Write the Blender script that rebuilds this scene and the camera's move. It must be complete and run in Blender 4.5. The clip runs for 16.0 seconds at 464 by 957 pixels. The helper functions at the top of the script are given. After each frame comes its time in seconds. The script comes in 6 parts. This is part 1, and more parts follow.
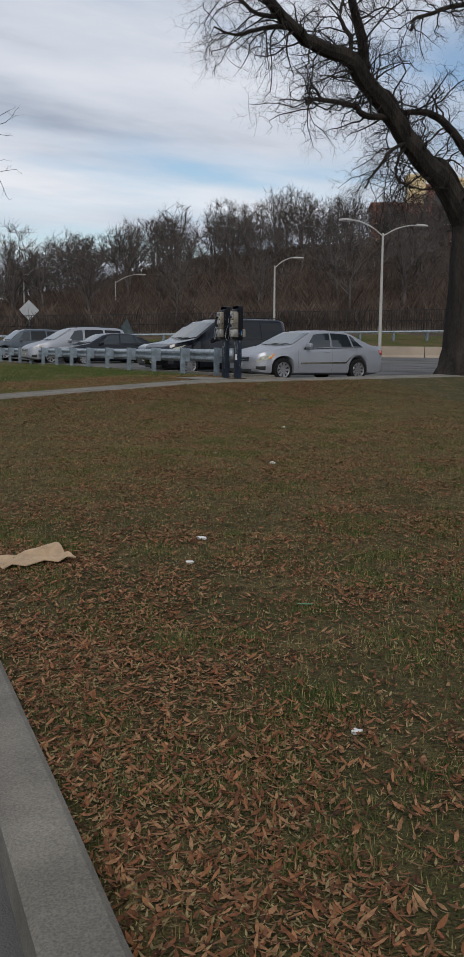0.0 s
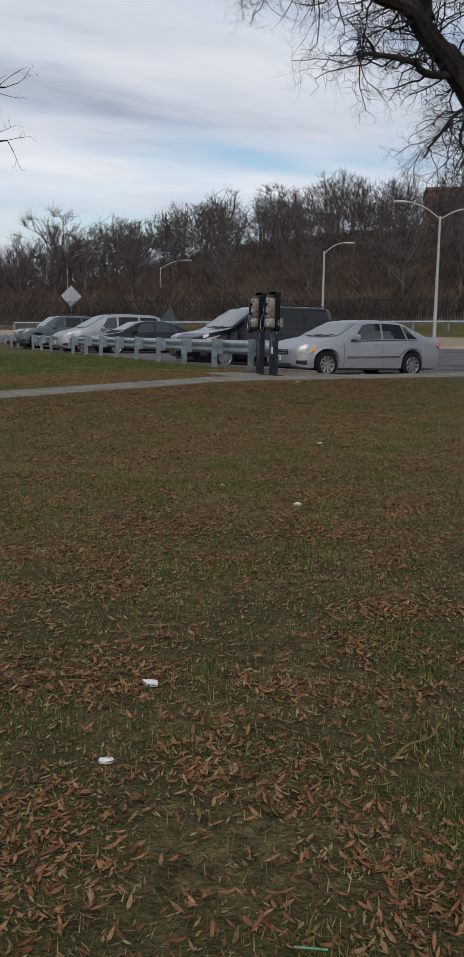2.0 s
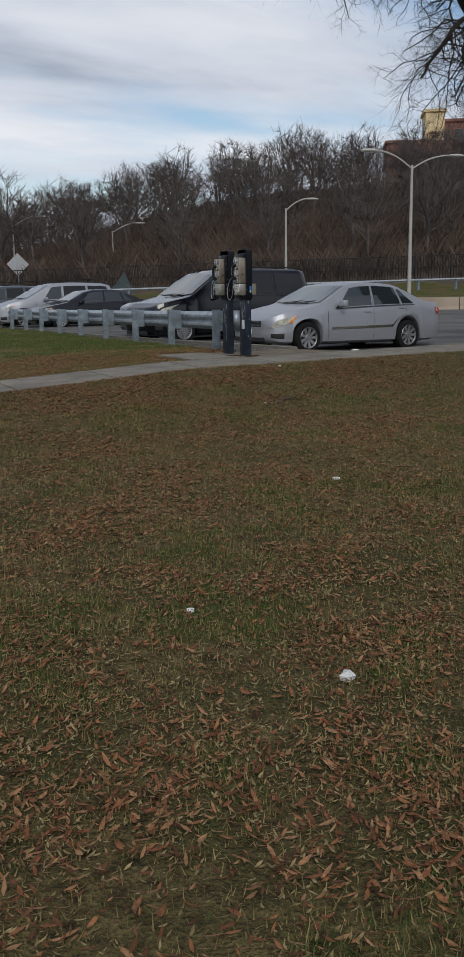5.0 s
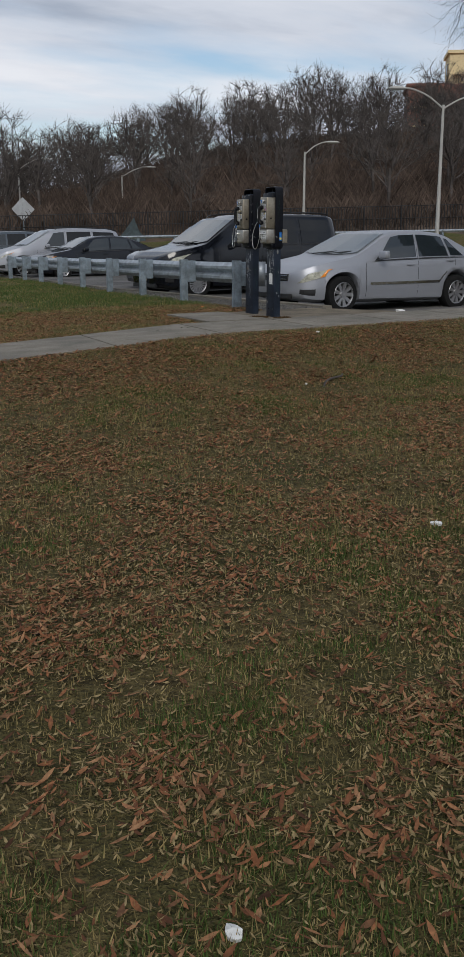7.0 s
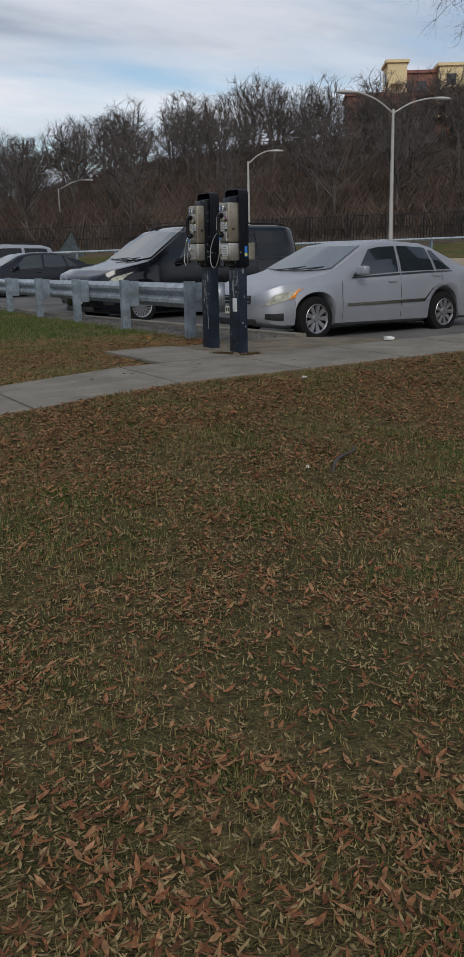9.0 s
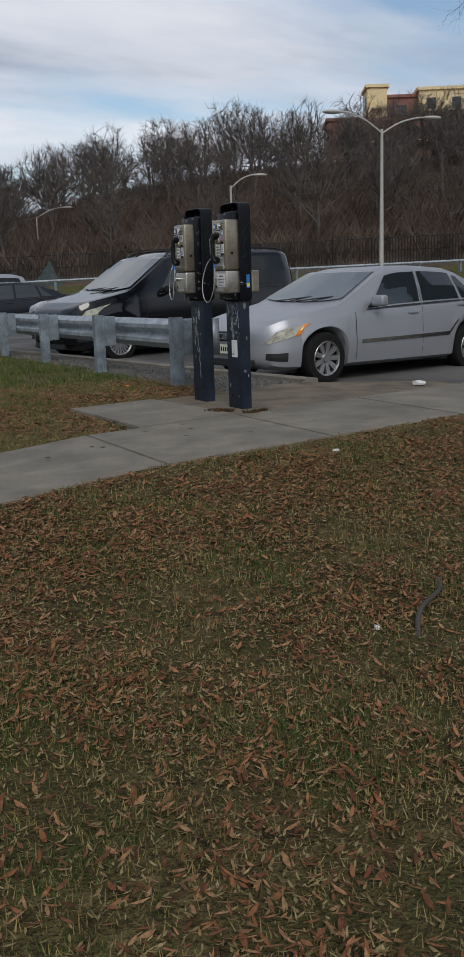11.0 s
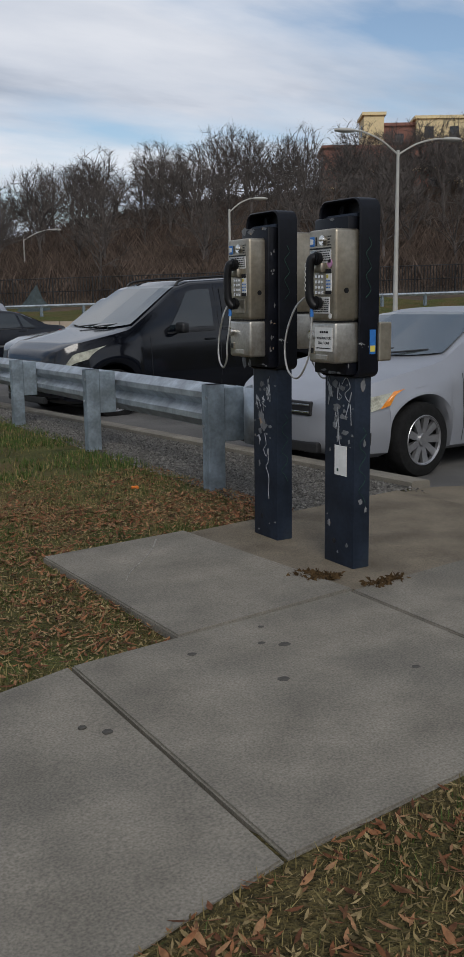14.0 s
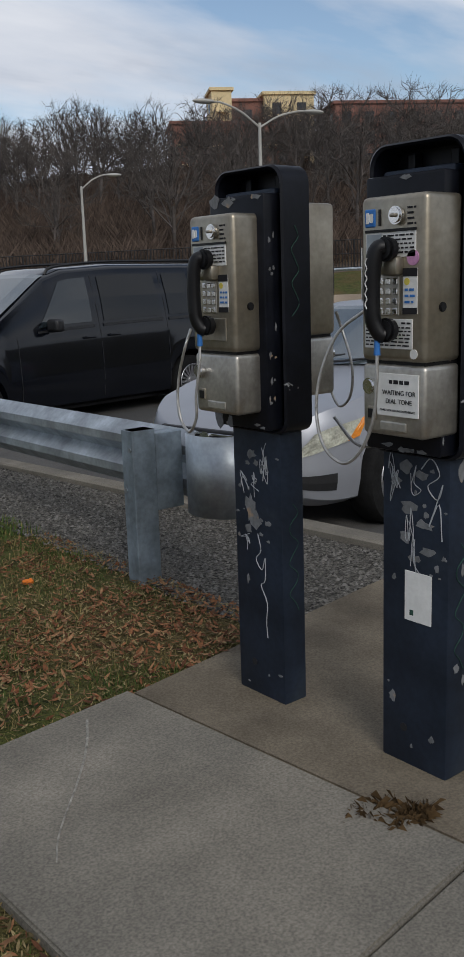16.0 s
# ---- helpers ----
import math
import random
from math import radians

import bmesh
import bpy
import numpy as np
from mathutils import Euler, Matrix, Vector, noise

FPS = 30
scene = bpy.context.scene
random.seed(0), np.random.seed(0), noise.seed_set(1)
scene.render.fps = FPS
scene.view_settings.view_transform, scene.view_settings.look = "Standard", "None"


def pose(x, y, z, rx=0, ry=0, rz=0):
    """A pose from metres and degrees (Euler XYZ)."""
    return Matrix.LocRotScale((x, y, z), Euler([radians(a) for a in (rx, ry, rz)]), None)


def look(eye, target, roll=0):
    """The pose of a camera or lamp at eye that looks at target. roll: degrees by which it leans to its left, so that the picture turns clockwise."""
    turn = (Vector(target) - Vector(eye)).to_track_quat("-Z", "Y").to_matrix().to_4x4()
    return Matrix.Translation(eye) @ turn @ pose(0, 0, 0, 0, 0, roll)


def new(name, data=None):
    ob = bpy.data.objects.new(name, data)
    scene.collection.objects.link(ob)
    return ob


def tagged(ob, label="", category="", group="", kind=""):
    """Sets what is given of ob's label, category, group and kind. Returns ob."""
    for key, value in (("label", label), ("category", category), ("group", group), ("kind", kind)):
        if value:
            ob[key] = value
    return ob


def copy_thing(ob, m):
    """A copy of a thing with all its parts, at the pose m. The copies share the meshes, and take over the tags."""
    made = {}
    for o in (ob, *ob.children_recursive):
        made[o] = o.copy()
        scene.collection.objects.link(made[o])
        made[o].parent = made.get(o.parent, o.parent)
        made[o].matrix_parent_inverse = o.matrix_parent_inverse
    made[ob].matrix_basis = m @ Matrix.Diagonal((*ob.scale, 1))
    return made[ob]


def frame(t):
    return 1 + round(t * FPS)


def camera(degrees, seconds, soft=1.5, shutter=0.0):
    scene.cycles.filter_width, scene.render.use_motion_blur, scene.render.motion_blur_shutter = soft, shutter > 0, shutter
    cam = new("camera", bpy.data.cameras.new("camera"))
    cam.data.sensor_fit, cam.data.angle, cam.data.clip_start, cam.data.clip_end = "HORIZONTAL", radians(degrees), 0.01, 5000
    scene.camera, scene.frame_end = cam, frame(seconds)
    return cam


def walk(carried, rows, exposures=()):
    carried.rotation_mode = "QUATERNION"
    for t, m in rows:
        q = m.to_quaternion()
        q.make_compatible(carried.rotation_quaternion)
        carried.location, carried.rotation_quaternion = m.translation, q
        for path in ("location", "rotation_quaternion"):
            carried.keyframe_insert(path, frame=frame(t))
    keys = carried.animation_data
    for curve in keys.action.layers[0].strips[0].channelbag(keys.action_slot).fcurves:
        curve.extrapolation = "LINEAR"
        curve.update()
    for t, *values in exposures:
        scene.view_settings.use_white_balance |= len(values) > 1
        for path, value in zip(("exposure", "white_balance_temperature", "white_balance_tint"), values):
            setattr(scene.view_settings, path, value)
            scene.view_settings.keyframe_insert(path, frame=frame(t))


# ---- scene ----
cam = camera(27.8, 16.0)
PATH = [
    (0, (1.553, -0.44, 0.882), (2.384, 1.355, 0.585), 0.4),
    (0.5, (1.944, 0.117, 0.907), (2.773, 1.912, 0.605), 1.6),
    (1, (2.285, 0.661, 0.922), (3.078, 2.471, 0.617), 1.5),
    (1.5, (2.597, 1.214, 0.914), (3.366, 3.032, 0.594), 1.1),
    (2, (2.896, 1.814, 0.927), (3.632, 3.645, 0.604), 0.9),
    (2.5, (3.152, 2.406, 0.938), (3.89, 4.238, 0.622), -0.3),
    (3, (3.451, 2.946, 0.95), (4.193, 4.775, 0.626), -0.5),
    (3.5, (3.676, 3.527, 0.966), (4.42, 5.353, 0.629), -0.3),
    (4, (3.917, 4.145, 0.979), (4.621, 5.981, 0.613), -0.2),
    (4.5, (4.082, 4.71, 0.995), (4.873, 6.507, 0.611), -0.5),
    (6.8, (4.893, 7.102, 0.948), (5.697, 8.87, 0.471), -0.6),
    (7, (4.991, 7.349, 0.96), (5.766, 9.125, 0.463), -0.1),
    (7.5, (5.222, 7.918, 0.973), (5.924, 9.729, 0.493), -0.5),
    (8, (5.474, 8.517, 0.974), (6.242, 10.304, 0.508), -1.1),
    (8.5, (5.679, 9.125, 0.972), (6.519, 10.877, 0.498), -0.7),
    (8.7, (5.767, 9.378, 0.991), (6.634, 11.116, 0.516), -0.7),
    (10.8, (6.645, 11.334, 1.004), (7.534, 13.071, 0.567), -2.3),
    (11, (6.718, 11.587, 1.025), (7.631, 13.316, 0.602), -1.8),
    (11.5, (6.95, 12.088, 1.036), (7.798, 13.858, 0.651), -2.2),
    (12, (7.144, 12.692, 1.058), (8.047, 14.441, 0.701), -1.9),
    (12.5, (7.346, 13.185, 1.086), (8.249, 14.936, 0.742), -0.8),
    (13, (7.472, 13.728, 1.114), (8.364, 15.483, 0.763), -0.2),
    (13.5, (7.658, 14.251, 1.138), (8.562, 15.998, 0.776), 0.1),
    (14, (7.852, 14.776, 1.152), (8.799, 16.498, 0.781), -0.8),
    (14.5, (8.044, 15.279, 1.181), (9.054, 16.961, 0.793), -0.7),
    (15, (8.242, 15.731, 1.221), (9.27, 17.398, 0.817), -1.3),
    (15.5, (8.361, 16.174, 1.249), (9.483, 17.775, 0.829), -2.3),
    (16, (8.476, 16.56, 1.269), (9.665, 18.113, 0.849), -1.9),
]
walk(cam, [(t, look(eye, target, roll)) for t, eye, target, roll in PATH])

# ---- world and light ----
SUN_EL, SUN_AZ = radians(38), radians(200)
world = bpy.data.worlds.new("world")
scene.world = world
world.use_nodes = True
wn, wl = world.node_tree.nodes, world.node_tree.links
wn.clear()
w_out = wn.new("ShaderNodeOutputWorld")
w_bg = wn.new("ShaderNodeBackground")
w_sky = wn.new("ShaderNodeTexSky")
w_sky.sky_type, w_sky.sun_disc = "NISHITA", False
w_sky.sun_elevation, w_sky.sun_rotation = SUN_EL, SUN_AZ
w_co = wn.new("ShaderNodeTexCoord")
w_sep = wn.new("ShaderNodeSeparateXYZ")
wl.new(w_co.outputs["Generated"], w_sep.inputs[0])


def wmath(op, a, b=None):
    n = wn.new("ShaderNodeMath")
    n.operation = op
    for i, s in enumerate((a, b)):
        if s is None:
            continue
        if isinstance(s, (int, float)):
            n.inputs[i].default_value = s
        else:
            wl.new(s, n.inputs[i])
    return n.outputs[0]


# a flat cloud deck: directions are cast on to a plane high overhead
w_den = wmath("ADD", wmath("MAXIMUM", w_sep.outputs[2], 0.0), 0.16)
w_px = wmath("DIVIDE", w_sep.outputs[0], w_den)
w_py = wmath("DIVIDE", w_sep.outputs[1], w_den)
w_comb = wn.new("ShaderNodeCombineXYZ")
wl.new(w_px, w_comb.inputs[0])
wl.new(w_py, w_comb.inputs[1])
w_map = wn.new("ShaderNodeMapping")
w_map.inputs["Rotation"].default_value = (0, 0, radians(-28))
w_map.inputs["Scale"].default_value = (0.5, 1.05, 1)
w_map.inputs["Location"].default_value = (1.7, 0.9, 0)
wl.new(w_comb.outputs[0], w_map.inputs[0])


def wnoise(scale, detail, rough, vec):
    n = wn.new("ShaderNodeTexNoise")
    n.inputs["Scale"].default_value, n.inputs["Detail"].default_value, n.inputs["Roughness"].default_value = scale, detail, rough
    wl.new(vec, n.inputs["Vector"])
    return n.outputs[0]


def wramp(fac, stops):
    n = wn.new("ShaderNodeValToRGB")
    e = n.color_ramp.elements
    while len(e) < len(stops):
        e.new(0.5)
    for el, (p, c) in zip(e, stops):
        el.position, el.color = p, (*c, 1)
    wl.new(fac, n.inputs[0])
    return n.outputs[0]


w_n1 = wnoise(1.15, 8, 0.52, w_map.outputs[0])
w_n2 = wnoise(1.5, 7, 0.52, w_map.outputs[0])
w_cover = wramp(w_n1, [(0.37, (0.0, 0.0, 0.0)), (0.45, (0.60, 0.60, 0.60)), (0.54, (1, 1, 1))])
w_tone = wramp(w_n2, [(0.34, (3.5, 4.0, 4.9)), (0.47, (5.6, 6.0, 6.8)), (0.66, (7.4, 7.6, 8.1))])
w_mix = wn.new("ShaderNodeMix")
w_mix.data_type = "RGBA"
wl.new(w_cover, w_mix.inputs[0])
wl.new(w_sky.outputs[0], w_mix.inputs[6])
wl.new(w_tone, w_mix.inputs[7])
wl.new(w_mix.outputs[2], w_bg.inputs[0])
w_bg.inputs[1].default_value = 0.108
wl.new(w_bg.outputs[0], w_out.inputs[0])

sun_data = bpy.data.lights.new("sun", "SUN")
sun_data.energy, sun_data.angle, sun_data.color = 1.5, radians(24), (1.0, 0.96, 0.9)
sun = new("sun", sun_data)
sun.matrix_world = look((math.sin(SUN_AZ) * 60, math.cos(SUN_AZ) * 60, 60 * math.tan(SUN_EL)), (0, 0, 0))
scene.view_settings.exposure = 0.0


# ---- materials ----
def mat(name, base, rough=0.7, metal=0.0, var=0.25, scale=8.0, fine=90.0, bump=0.15, second=None, patch=3.0,
        threshold=(0.5, 0.6), stretch=(1, 1, 1), coat=0.0, rand=0.0, bdist=0.01, rvar=0.15, spec=None, fvar=None):
    """A surface with variation at two scales, an optional second colour in patches, and relief."""
    m = bpy.data.materials.new(name)
    m.use_nodes = True
    n, l = m.node_tree.nodes, m.node_tree.links
    b = n["Principled BSDF"]
    co = n.new("ShaderNodeTexCoord")
    mp = n.new("ShaderNodeMapping")
    mp.inputs["Scale"].default_value = stretch
    l.new(co.outputs["Object"], mp.inputs[0])

    def tex(sc, det=5):
        t = n.new("ShaderNodeTexNoise")
        t.inputs["Scale"].default_value, t.inputs["Detail"].default_value = sc, det
        l.new(mp.outputs[0], t.inputs["Vector"])
        return t.outputs[0]

    def ramp(fac, stops):
        r = n.new("ShaderNodeValToRGB")
        e = r.color_ramp.elements
        while len(e) < len(stops):
            e.new(0.5)
        for el, (p, c) in zip(e, stops):
            el.position, el.color = p, (*c, 1)
        l.new(fac, r.inputs[0])
        return r.outputs[0]

    def mixer(mode, fac, a, c):
        x = n.new("ShaderNodeMix")
        x.data_type, x.blend_type = "RGBA", mode
        for i, s in ((0, fac), (6, a), (7, c)):
            if isinstance(s, float):
                x.inputs[i].default_value = s
            elif isinstance(s, tuple):
                x.inputs[i].default_value = (*s, 1)
            else:
                l.new(s, x.inputs[i])
        return x.outputs[2]

    lo, hi = 1 - var, 1 + var
    colour = ramp(tex(scale), [(0.3, tuple(c * lo for c in base)), (0.7, tuple(min(1, c * hi) for c in base))])
    if second:
        k = ramp(tex(patch, 6), [(threshold[0], (0, 0, 0)), (threshold[1], (1, 1, 1))])
        colour = mixer("MIX", k, colour, second)
    f = tex(fine, 3)
    colour = mixer("MULTIPLY", 1.0, colour, ramp(f, [(0.3, (1 - (var * 0.8 if fvar is None else fvar),) * 3), (0.7, (1.0,) * 3)]))
    if rand:
        oi = n.new("ShaderNodeObjectInfo")
        gi = n.new("ShaderNodeNewGeometry")
        add = n.new("ShaderNodeMath")
        add.operation = "ADD"
        l.new(oi.outputs["Random"], add.inputs[0])
        l.new(gi.outputs["Random Per Island"], add.inputs[1])
        fr = n.new("ShaderNodeMath")
        fr.operation = "FRACT"
        l.new(add.outputs[0], fr.inputs[0])
        colour = mixer("MULTIPLY", 1.0, colour, ramp(fr.outputs[0], [(0, (1 - rand,) * 3), (1, (1,) * 3)]))
    l.new(colour, b.inputs["Base Color"])
    rr = n.new("ShaderNodeMapRange")
    rr.inputs[3].default_value, rr.inputs[4].default_value = max(0.02, rough - rvar), min(1, rough + rvar)
    l.new(tex(scale * 2.3), rr.inputs[0])
    l.new(rr.outputs[0], b.inputs["Roughness"])
    b.inputs["Metallic"].default_value = metal
    b.inputs["Specular IOR Level"].default_value = spec if spec is not None else (0.5 if rough < 0.6 else 0.12)
    if coat:
        b.inputs["Coat Weight"].default_value, b.inputs["Coat Roughness"].default_value = coat, 0.05
    if bump:
        bp = n.new("ShaderNodeBump")
        bp.inputs["Strength"].default_value, bp.inputs["Distance"].default_value = bump, bdist
        l.new(f, bp.inputs["Height"])
        l.new(bp.outputs[0], b.inputs["Normal"])
    return m


M = {}
M["lawn"] = mat("lawn", (0.125, 0.099, 0.042), 0.95, var=0.6, scale=16, fine=70, bump=1.0, second=(0.088, 0.080, 0.030), patch=2.2, threshold=(0.42, 0.62), bdist=0.04)
M["lawn_green"] = mat("lawn_green", (0.085, 0.095, 0.028), 0.95, var=0.45, scale=6, fine=60, bump=1.0, second=(0.14, 0.105, 0.045), patch=0.8, threshold=(0.42, 0.62), bdist=0.04)
M["hill_soil"] = mat("hill_soil", (0.11, 0.084, 0.064), 0.95, var=0.45, scale=0.25, fine=1.5, bump=0.6, second=(0.15, 0.10, 0.055), patch=0.06, bdist=0.3)
M["earth"] = mat("earth", (0.07, 0.048, 0.03), 0.95, var=0.4, scale=2, fine=40, bump=0.8, bdist=0.03)
M["asphalt"] = mat("asphalt", (0.13, 0.125, 0.12), 0.85, var=0.25, scale=0.8, fine=160, bump=0.5, second=(0.09, 0.088, 0.085), patch=0.5)
M["gravel"] = mat("gravel", (0.15, 0.14, 0.122), 0.9, var=0.85, scale=55, fine=110, bump=1.0, bdist=0.02)
M["concrete"] = mat("concrete", (0.236, 0.214, 0.177), 0.85, var=0.22, fvar=0.42, scale=4, fine=150, bump=0.5, second=(0.15, 0.14, 0.12), patch=1.6, threshold=(0.45, 0.75), bdist=0.004)
M["concrete_dark"] = mat("concrete_dark", (0.185, 0.155, 0.115), 0.88, var=0.2, fvar=0.38, scale=4, fine=150, bump=0.5, second=(0.105, 0.088, 0.066), patch=2.5, threshold=(0.45, 0.7), bdist=0.004)
M["barrier"] = mat("barrier", (0.33, 0.27, 0.21), 0.9, var=0.2, scale=0.6, fine=20, bump=0.3)
M["joint"] = mat("joint", (0.04, 0.037, 0.03), 0.95, var=0.3, scale=20, fine=90)
M["pole_paint"] = mat("pole_paint", (0.016, 0.024, 0.040), 0.5, spec=0.25, var=0.35, scale=5, fine=60, bump=0.12, second=(0.030, 0.040, 0.055), patch=4, threshold=(0.55, 0.7), bdist=0.002)
M["black_paint"] = mat("black_paint", (0.005, 0.006, 0.010), 0.40, spec=0.22, var=0.5, scale=6, fine=60, bump=0.12, second=(0.35, 0.36, 0.36), patch=16, threshold=(0.735, 0.75), bdist=0.002)
M["chip_paint"] = mat("chip_paint", (0.16, 0.165, 0.17), 0.6, var=0.3, scale=12, fine=90, second=(0.30, 0.22, 0.15), patch=20, threshold=(0.6, 0.7))
M["steel"] = mat("steel", (0.37, 0.335, 0.27), 0.42, metal=0.85, var=0.22, scale=7, fine=60, bump=0.08, second=(0.22, 0.18, 0.125), patch=4, threshold=(0.5, 0.75), bdist=0.002)
M["vault"] = mat("vault", (0.45, 0.43, 0.39), 0.4, metal=0.85, var=0.25, scale=9, fine=80, bump=0.08, second=(0.22, 0.17, 0.11), patch=7, threshold=(0.58, 0.75), bdist=0.002)
M["chrome"] = mat("chrome", (0.7, 0.7, 0.7), 0.2, metal=1, var=0.08, bump=0)
M["black_plastic"] = mat("black_plastic", (0.006, 0.006, 0.007), 0.42, spec=0.3, var=0.3, scale=14, bump=0.05)
M["galv"] = mat("galv", (0.42, 0.46, 0.49), 0.45, metal=0.75, var=0.22, scale=9, fine=45, bump=0.08, second=(0.27, 0.29, 0.31), patch=5, threshold=(0.45, 0.7), bdist=0.002)
M["galv_post"] = mat("galv_post", (0.24, 0.29, 0.33), 0.55, metal=0.5, var=0.3, scale=9, fine=45, bump=0.1, second=(0.16, 0.19, 0.21), patch=6, threshold=(0.45, 0.7), bdist=0.002)
M["silver_paint"] = mat("silver_paint", (0.31, 0.322, 0.352), 0.40, metal=0.45, var=0.02, scale=3, fine=200, bump=0, spec=0.35, coat=0.0, rvar=0.03)
M["black_car"] = mat("black_car", (0.004, 0.005, 0.008), 0.10, var=0.2, scale=3, bump=0, coat=0.0, rvar=0.03, spec=0.5)
M["navy_car"] = mat("navy_car", (0.007, 0.009, 0.014), 0.12, var=0.2, scale=3, bump=0, coat=0.0, rvar=0.04, spec=0.4)
M["slate_car"] = mat("slate_car", (0.06, 0.075, 0.09), 0.3, metal=0.3, var=0.1, bump=0, coat=0.8, rvar=0.05)
M["rubber"] = mat("rubber", (0.014, 0.014, 0.014), 0.8, var=0.3, scale=20, bump=0.2)
M["rim"] = mat("rim", (0.40, 0.40, 0.41), 0.35, metal=0.8, var=0.12, scale=20, bump=0)
M["trim"] = mat("trim", (0.012, 0.012, 0.013), 0.5, var=0.2, bump=0.05)
M["lamp_clear"] = mat("lamp_clear", (0.42, 0.42, 0.35), 0.55, metal=0.0, var=0.4, scale=14, bump=0.05, coat=0.0, spec=0.1)
M["lamp_amber"] = mat("lamp_amber", (0.75, 0.25, 0.03), 0.15, var=0.15, scale=30, bump=0.1, coat=1.0)
M["lamp_red"] = mat("lamp_red", (0.45, 0.012, 0.012), 0.15, var=0.15, scale=30, bump=0.05, coat=1.0)
M["plate"] = mat("plate", (0.65, 0.65, 0.55), 0.5, var=0.08, bump=0)
M["sign_back"] = mat("sign_back", (0.42, 0.43, 0.44), 0.5, metal=0.5, var=0.12, scale=3, bump=0.02)
M["lamp_pole"] = mat("lamp_pole", (0.42, 0.41, 0.38), 0.6, metal=0.3, var=0.12, scale=2, bump=0.02)
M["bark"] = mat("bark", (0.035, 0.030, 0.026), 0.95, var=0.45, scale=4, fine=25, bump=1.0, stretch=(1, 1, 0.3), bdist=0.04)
# far_bark carries some distance haze in its paler, greyer tone
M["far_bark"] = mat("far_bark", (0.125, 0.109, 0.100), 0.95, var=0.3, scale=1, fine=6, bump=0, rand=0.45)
M["brush"] = mat("brush", (0.135, 0.10, 0.08), 0.95, var=0.4, scale=0.3, fine=3, bump=0, rand=0.5)
M["brick"] = mat("brick", (0.24, 0.12, 0.095), 0.9, var=0.2, scale=0.5, fine=6, bump=0.2)
M["cream"] = mat("cream", (0.68, 0.55, 0.33), 0.9, var=0.1, scale=0.3, fine=4, bump=0.1)
M["window_dark"] = mat("window_dark", (0.03, 0.035, 0.045), 0.15, var=0.3, scale=0.7, bump=0)


def strewn(name, colours, rough=0.85):
    """Loose pieces, each with its own tint out of a few, mottled along its length."""
    m = bpy.data.materials.new(name)
    m.use_nodes = True
    n, l = m.node_tree.nodes, m.node_tree.links
    b = n["Principled BSDF"]
    gi, rp = n.new("ShaderNodeNewGeometry"), n.new("ShaderNodeValToRGB")
    e = rp.color_ramp.elements
    while len(e) < len(colours):
        e.new(0.5)
    for k, (el, c) in enumerate(zip(e, colours)):
        el.position, el.color = k / (len(colours) - 1), (*c, 1)
    l.new(gi.outputs["Random Per Island"], rp.inputs[0])
    co, no, mr, mx = n.new("ShaderNodeTexCoord"), n.new("ShaderNodeTexNoise"), n.new("ShaderNodeMapRange"), n.new("ShaderNodeMix")
    no.inputs["Scale"].default_value = 70
    l.new(co.outputs["Object"], no.inputs["Vector"])
    l.new(no.outputs[0], mr.inputs[0])
    mr.inputs[1].default_value, mr.inputs[2].default_value, mr.inputs[3].default_value, mr.inputs[4].default_value = 0.3, 0.7, 0.6, 1.1
    mx.data_type, mx.blend_type = "RGBA", "MULTIPLY"
    mx.inputs[0].default_value = 1.0
    l.new(rp.outputs[0], mx.inputs[6])
    l.new(mr.outputs[0], mx.inputs[7])
    l.new(mx.outputs[2], b.inputs["Base Color"])
    b.inputs["Roughness"].default_value, b.inputs["Specular IOR Level"].default_value = rough, 0.2
    return m


M["leaf"] = strewn("leaf", [(0.045, 0.021, 0.011), (0.17, 0.066, 0.028), (0.255, 0.113, 0.051), (0.31, 0.170, 0.086), (0.09, 0.038, 0.018), (0.20, 0.079, 0.036)])
M["tan_leaf"] = strewn("tan_leaf", [(0.10, 0.074, 0.032), (0.21, 0.154, 0.070), (0.30, 0.228, 0.112), (0.15, 0.106, 0.046)])
M["blade"] = strewn("blade", [(0.032, 0.062, 0.013), (0.060, 0.100, 0.020), (0.095, 0.135, 0.035), (0.045, 0.082, 0.016)], 0.7)
M["straw"] = mat("straw", (0.31, 0.245, 0.105), 0.9, var=0.3, scale=6, bump=0, rand=0.6)
M["stone"] = mat("stone", (0.20, 0.19, 0.175), 0.9, var=0.2, scale=30, bump=0, rand=0.8)
M["gum"] = mat("gum", (0.075, 0.07, 0.062), 0.85, var=0.2, scale=40, bump=0.1)
M["scrape"] = mat("scrape", (0.30, 0.285, 0.25), 0.9, var=0.4, scale=40, bump=0.2)
M["straw_dark"] = mat("straw_dark", (0.12, 0.075, 0.035), 0.9, var=0.3, scale=6, bump=0, rand=0.6)
M["green_plastic"] = mat("green_plastic", (0.10, 0.26, 0.14), 0.5, var=0.1, bump=0)
M["cardboard"] = mat("cardboard", (0.42, 0.30, 0.19), 0.9, var=0.15, scale=6, bump=0.2)
M["paper"] = mat("paper", (0.62, 0.62, 0.60), 0.8, var=0.1, scale=12, bump=0.1)
M["ink"] = mat("ink", (0.02, 0.02, 0.022), 0.7, var=0.1, bump=0)
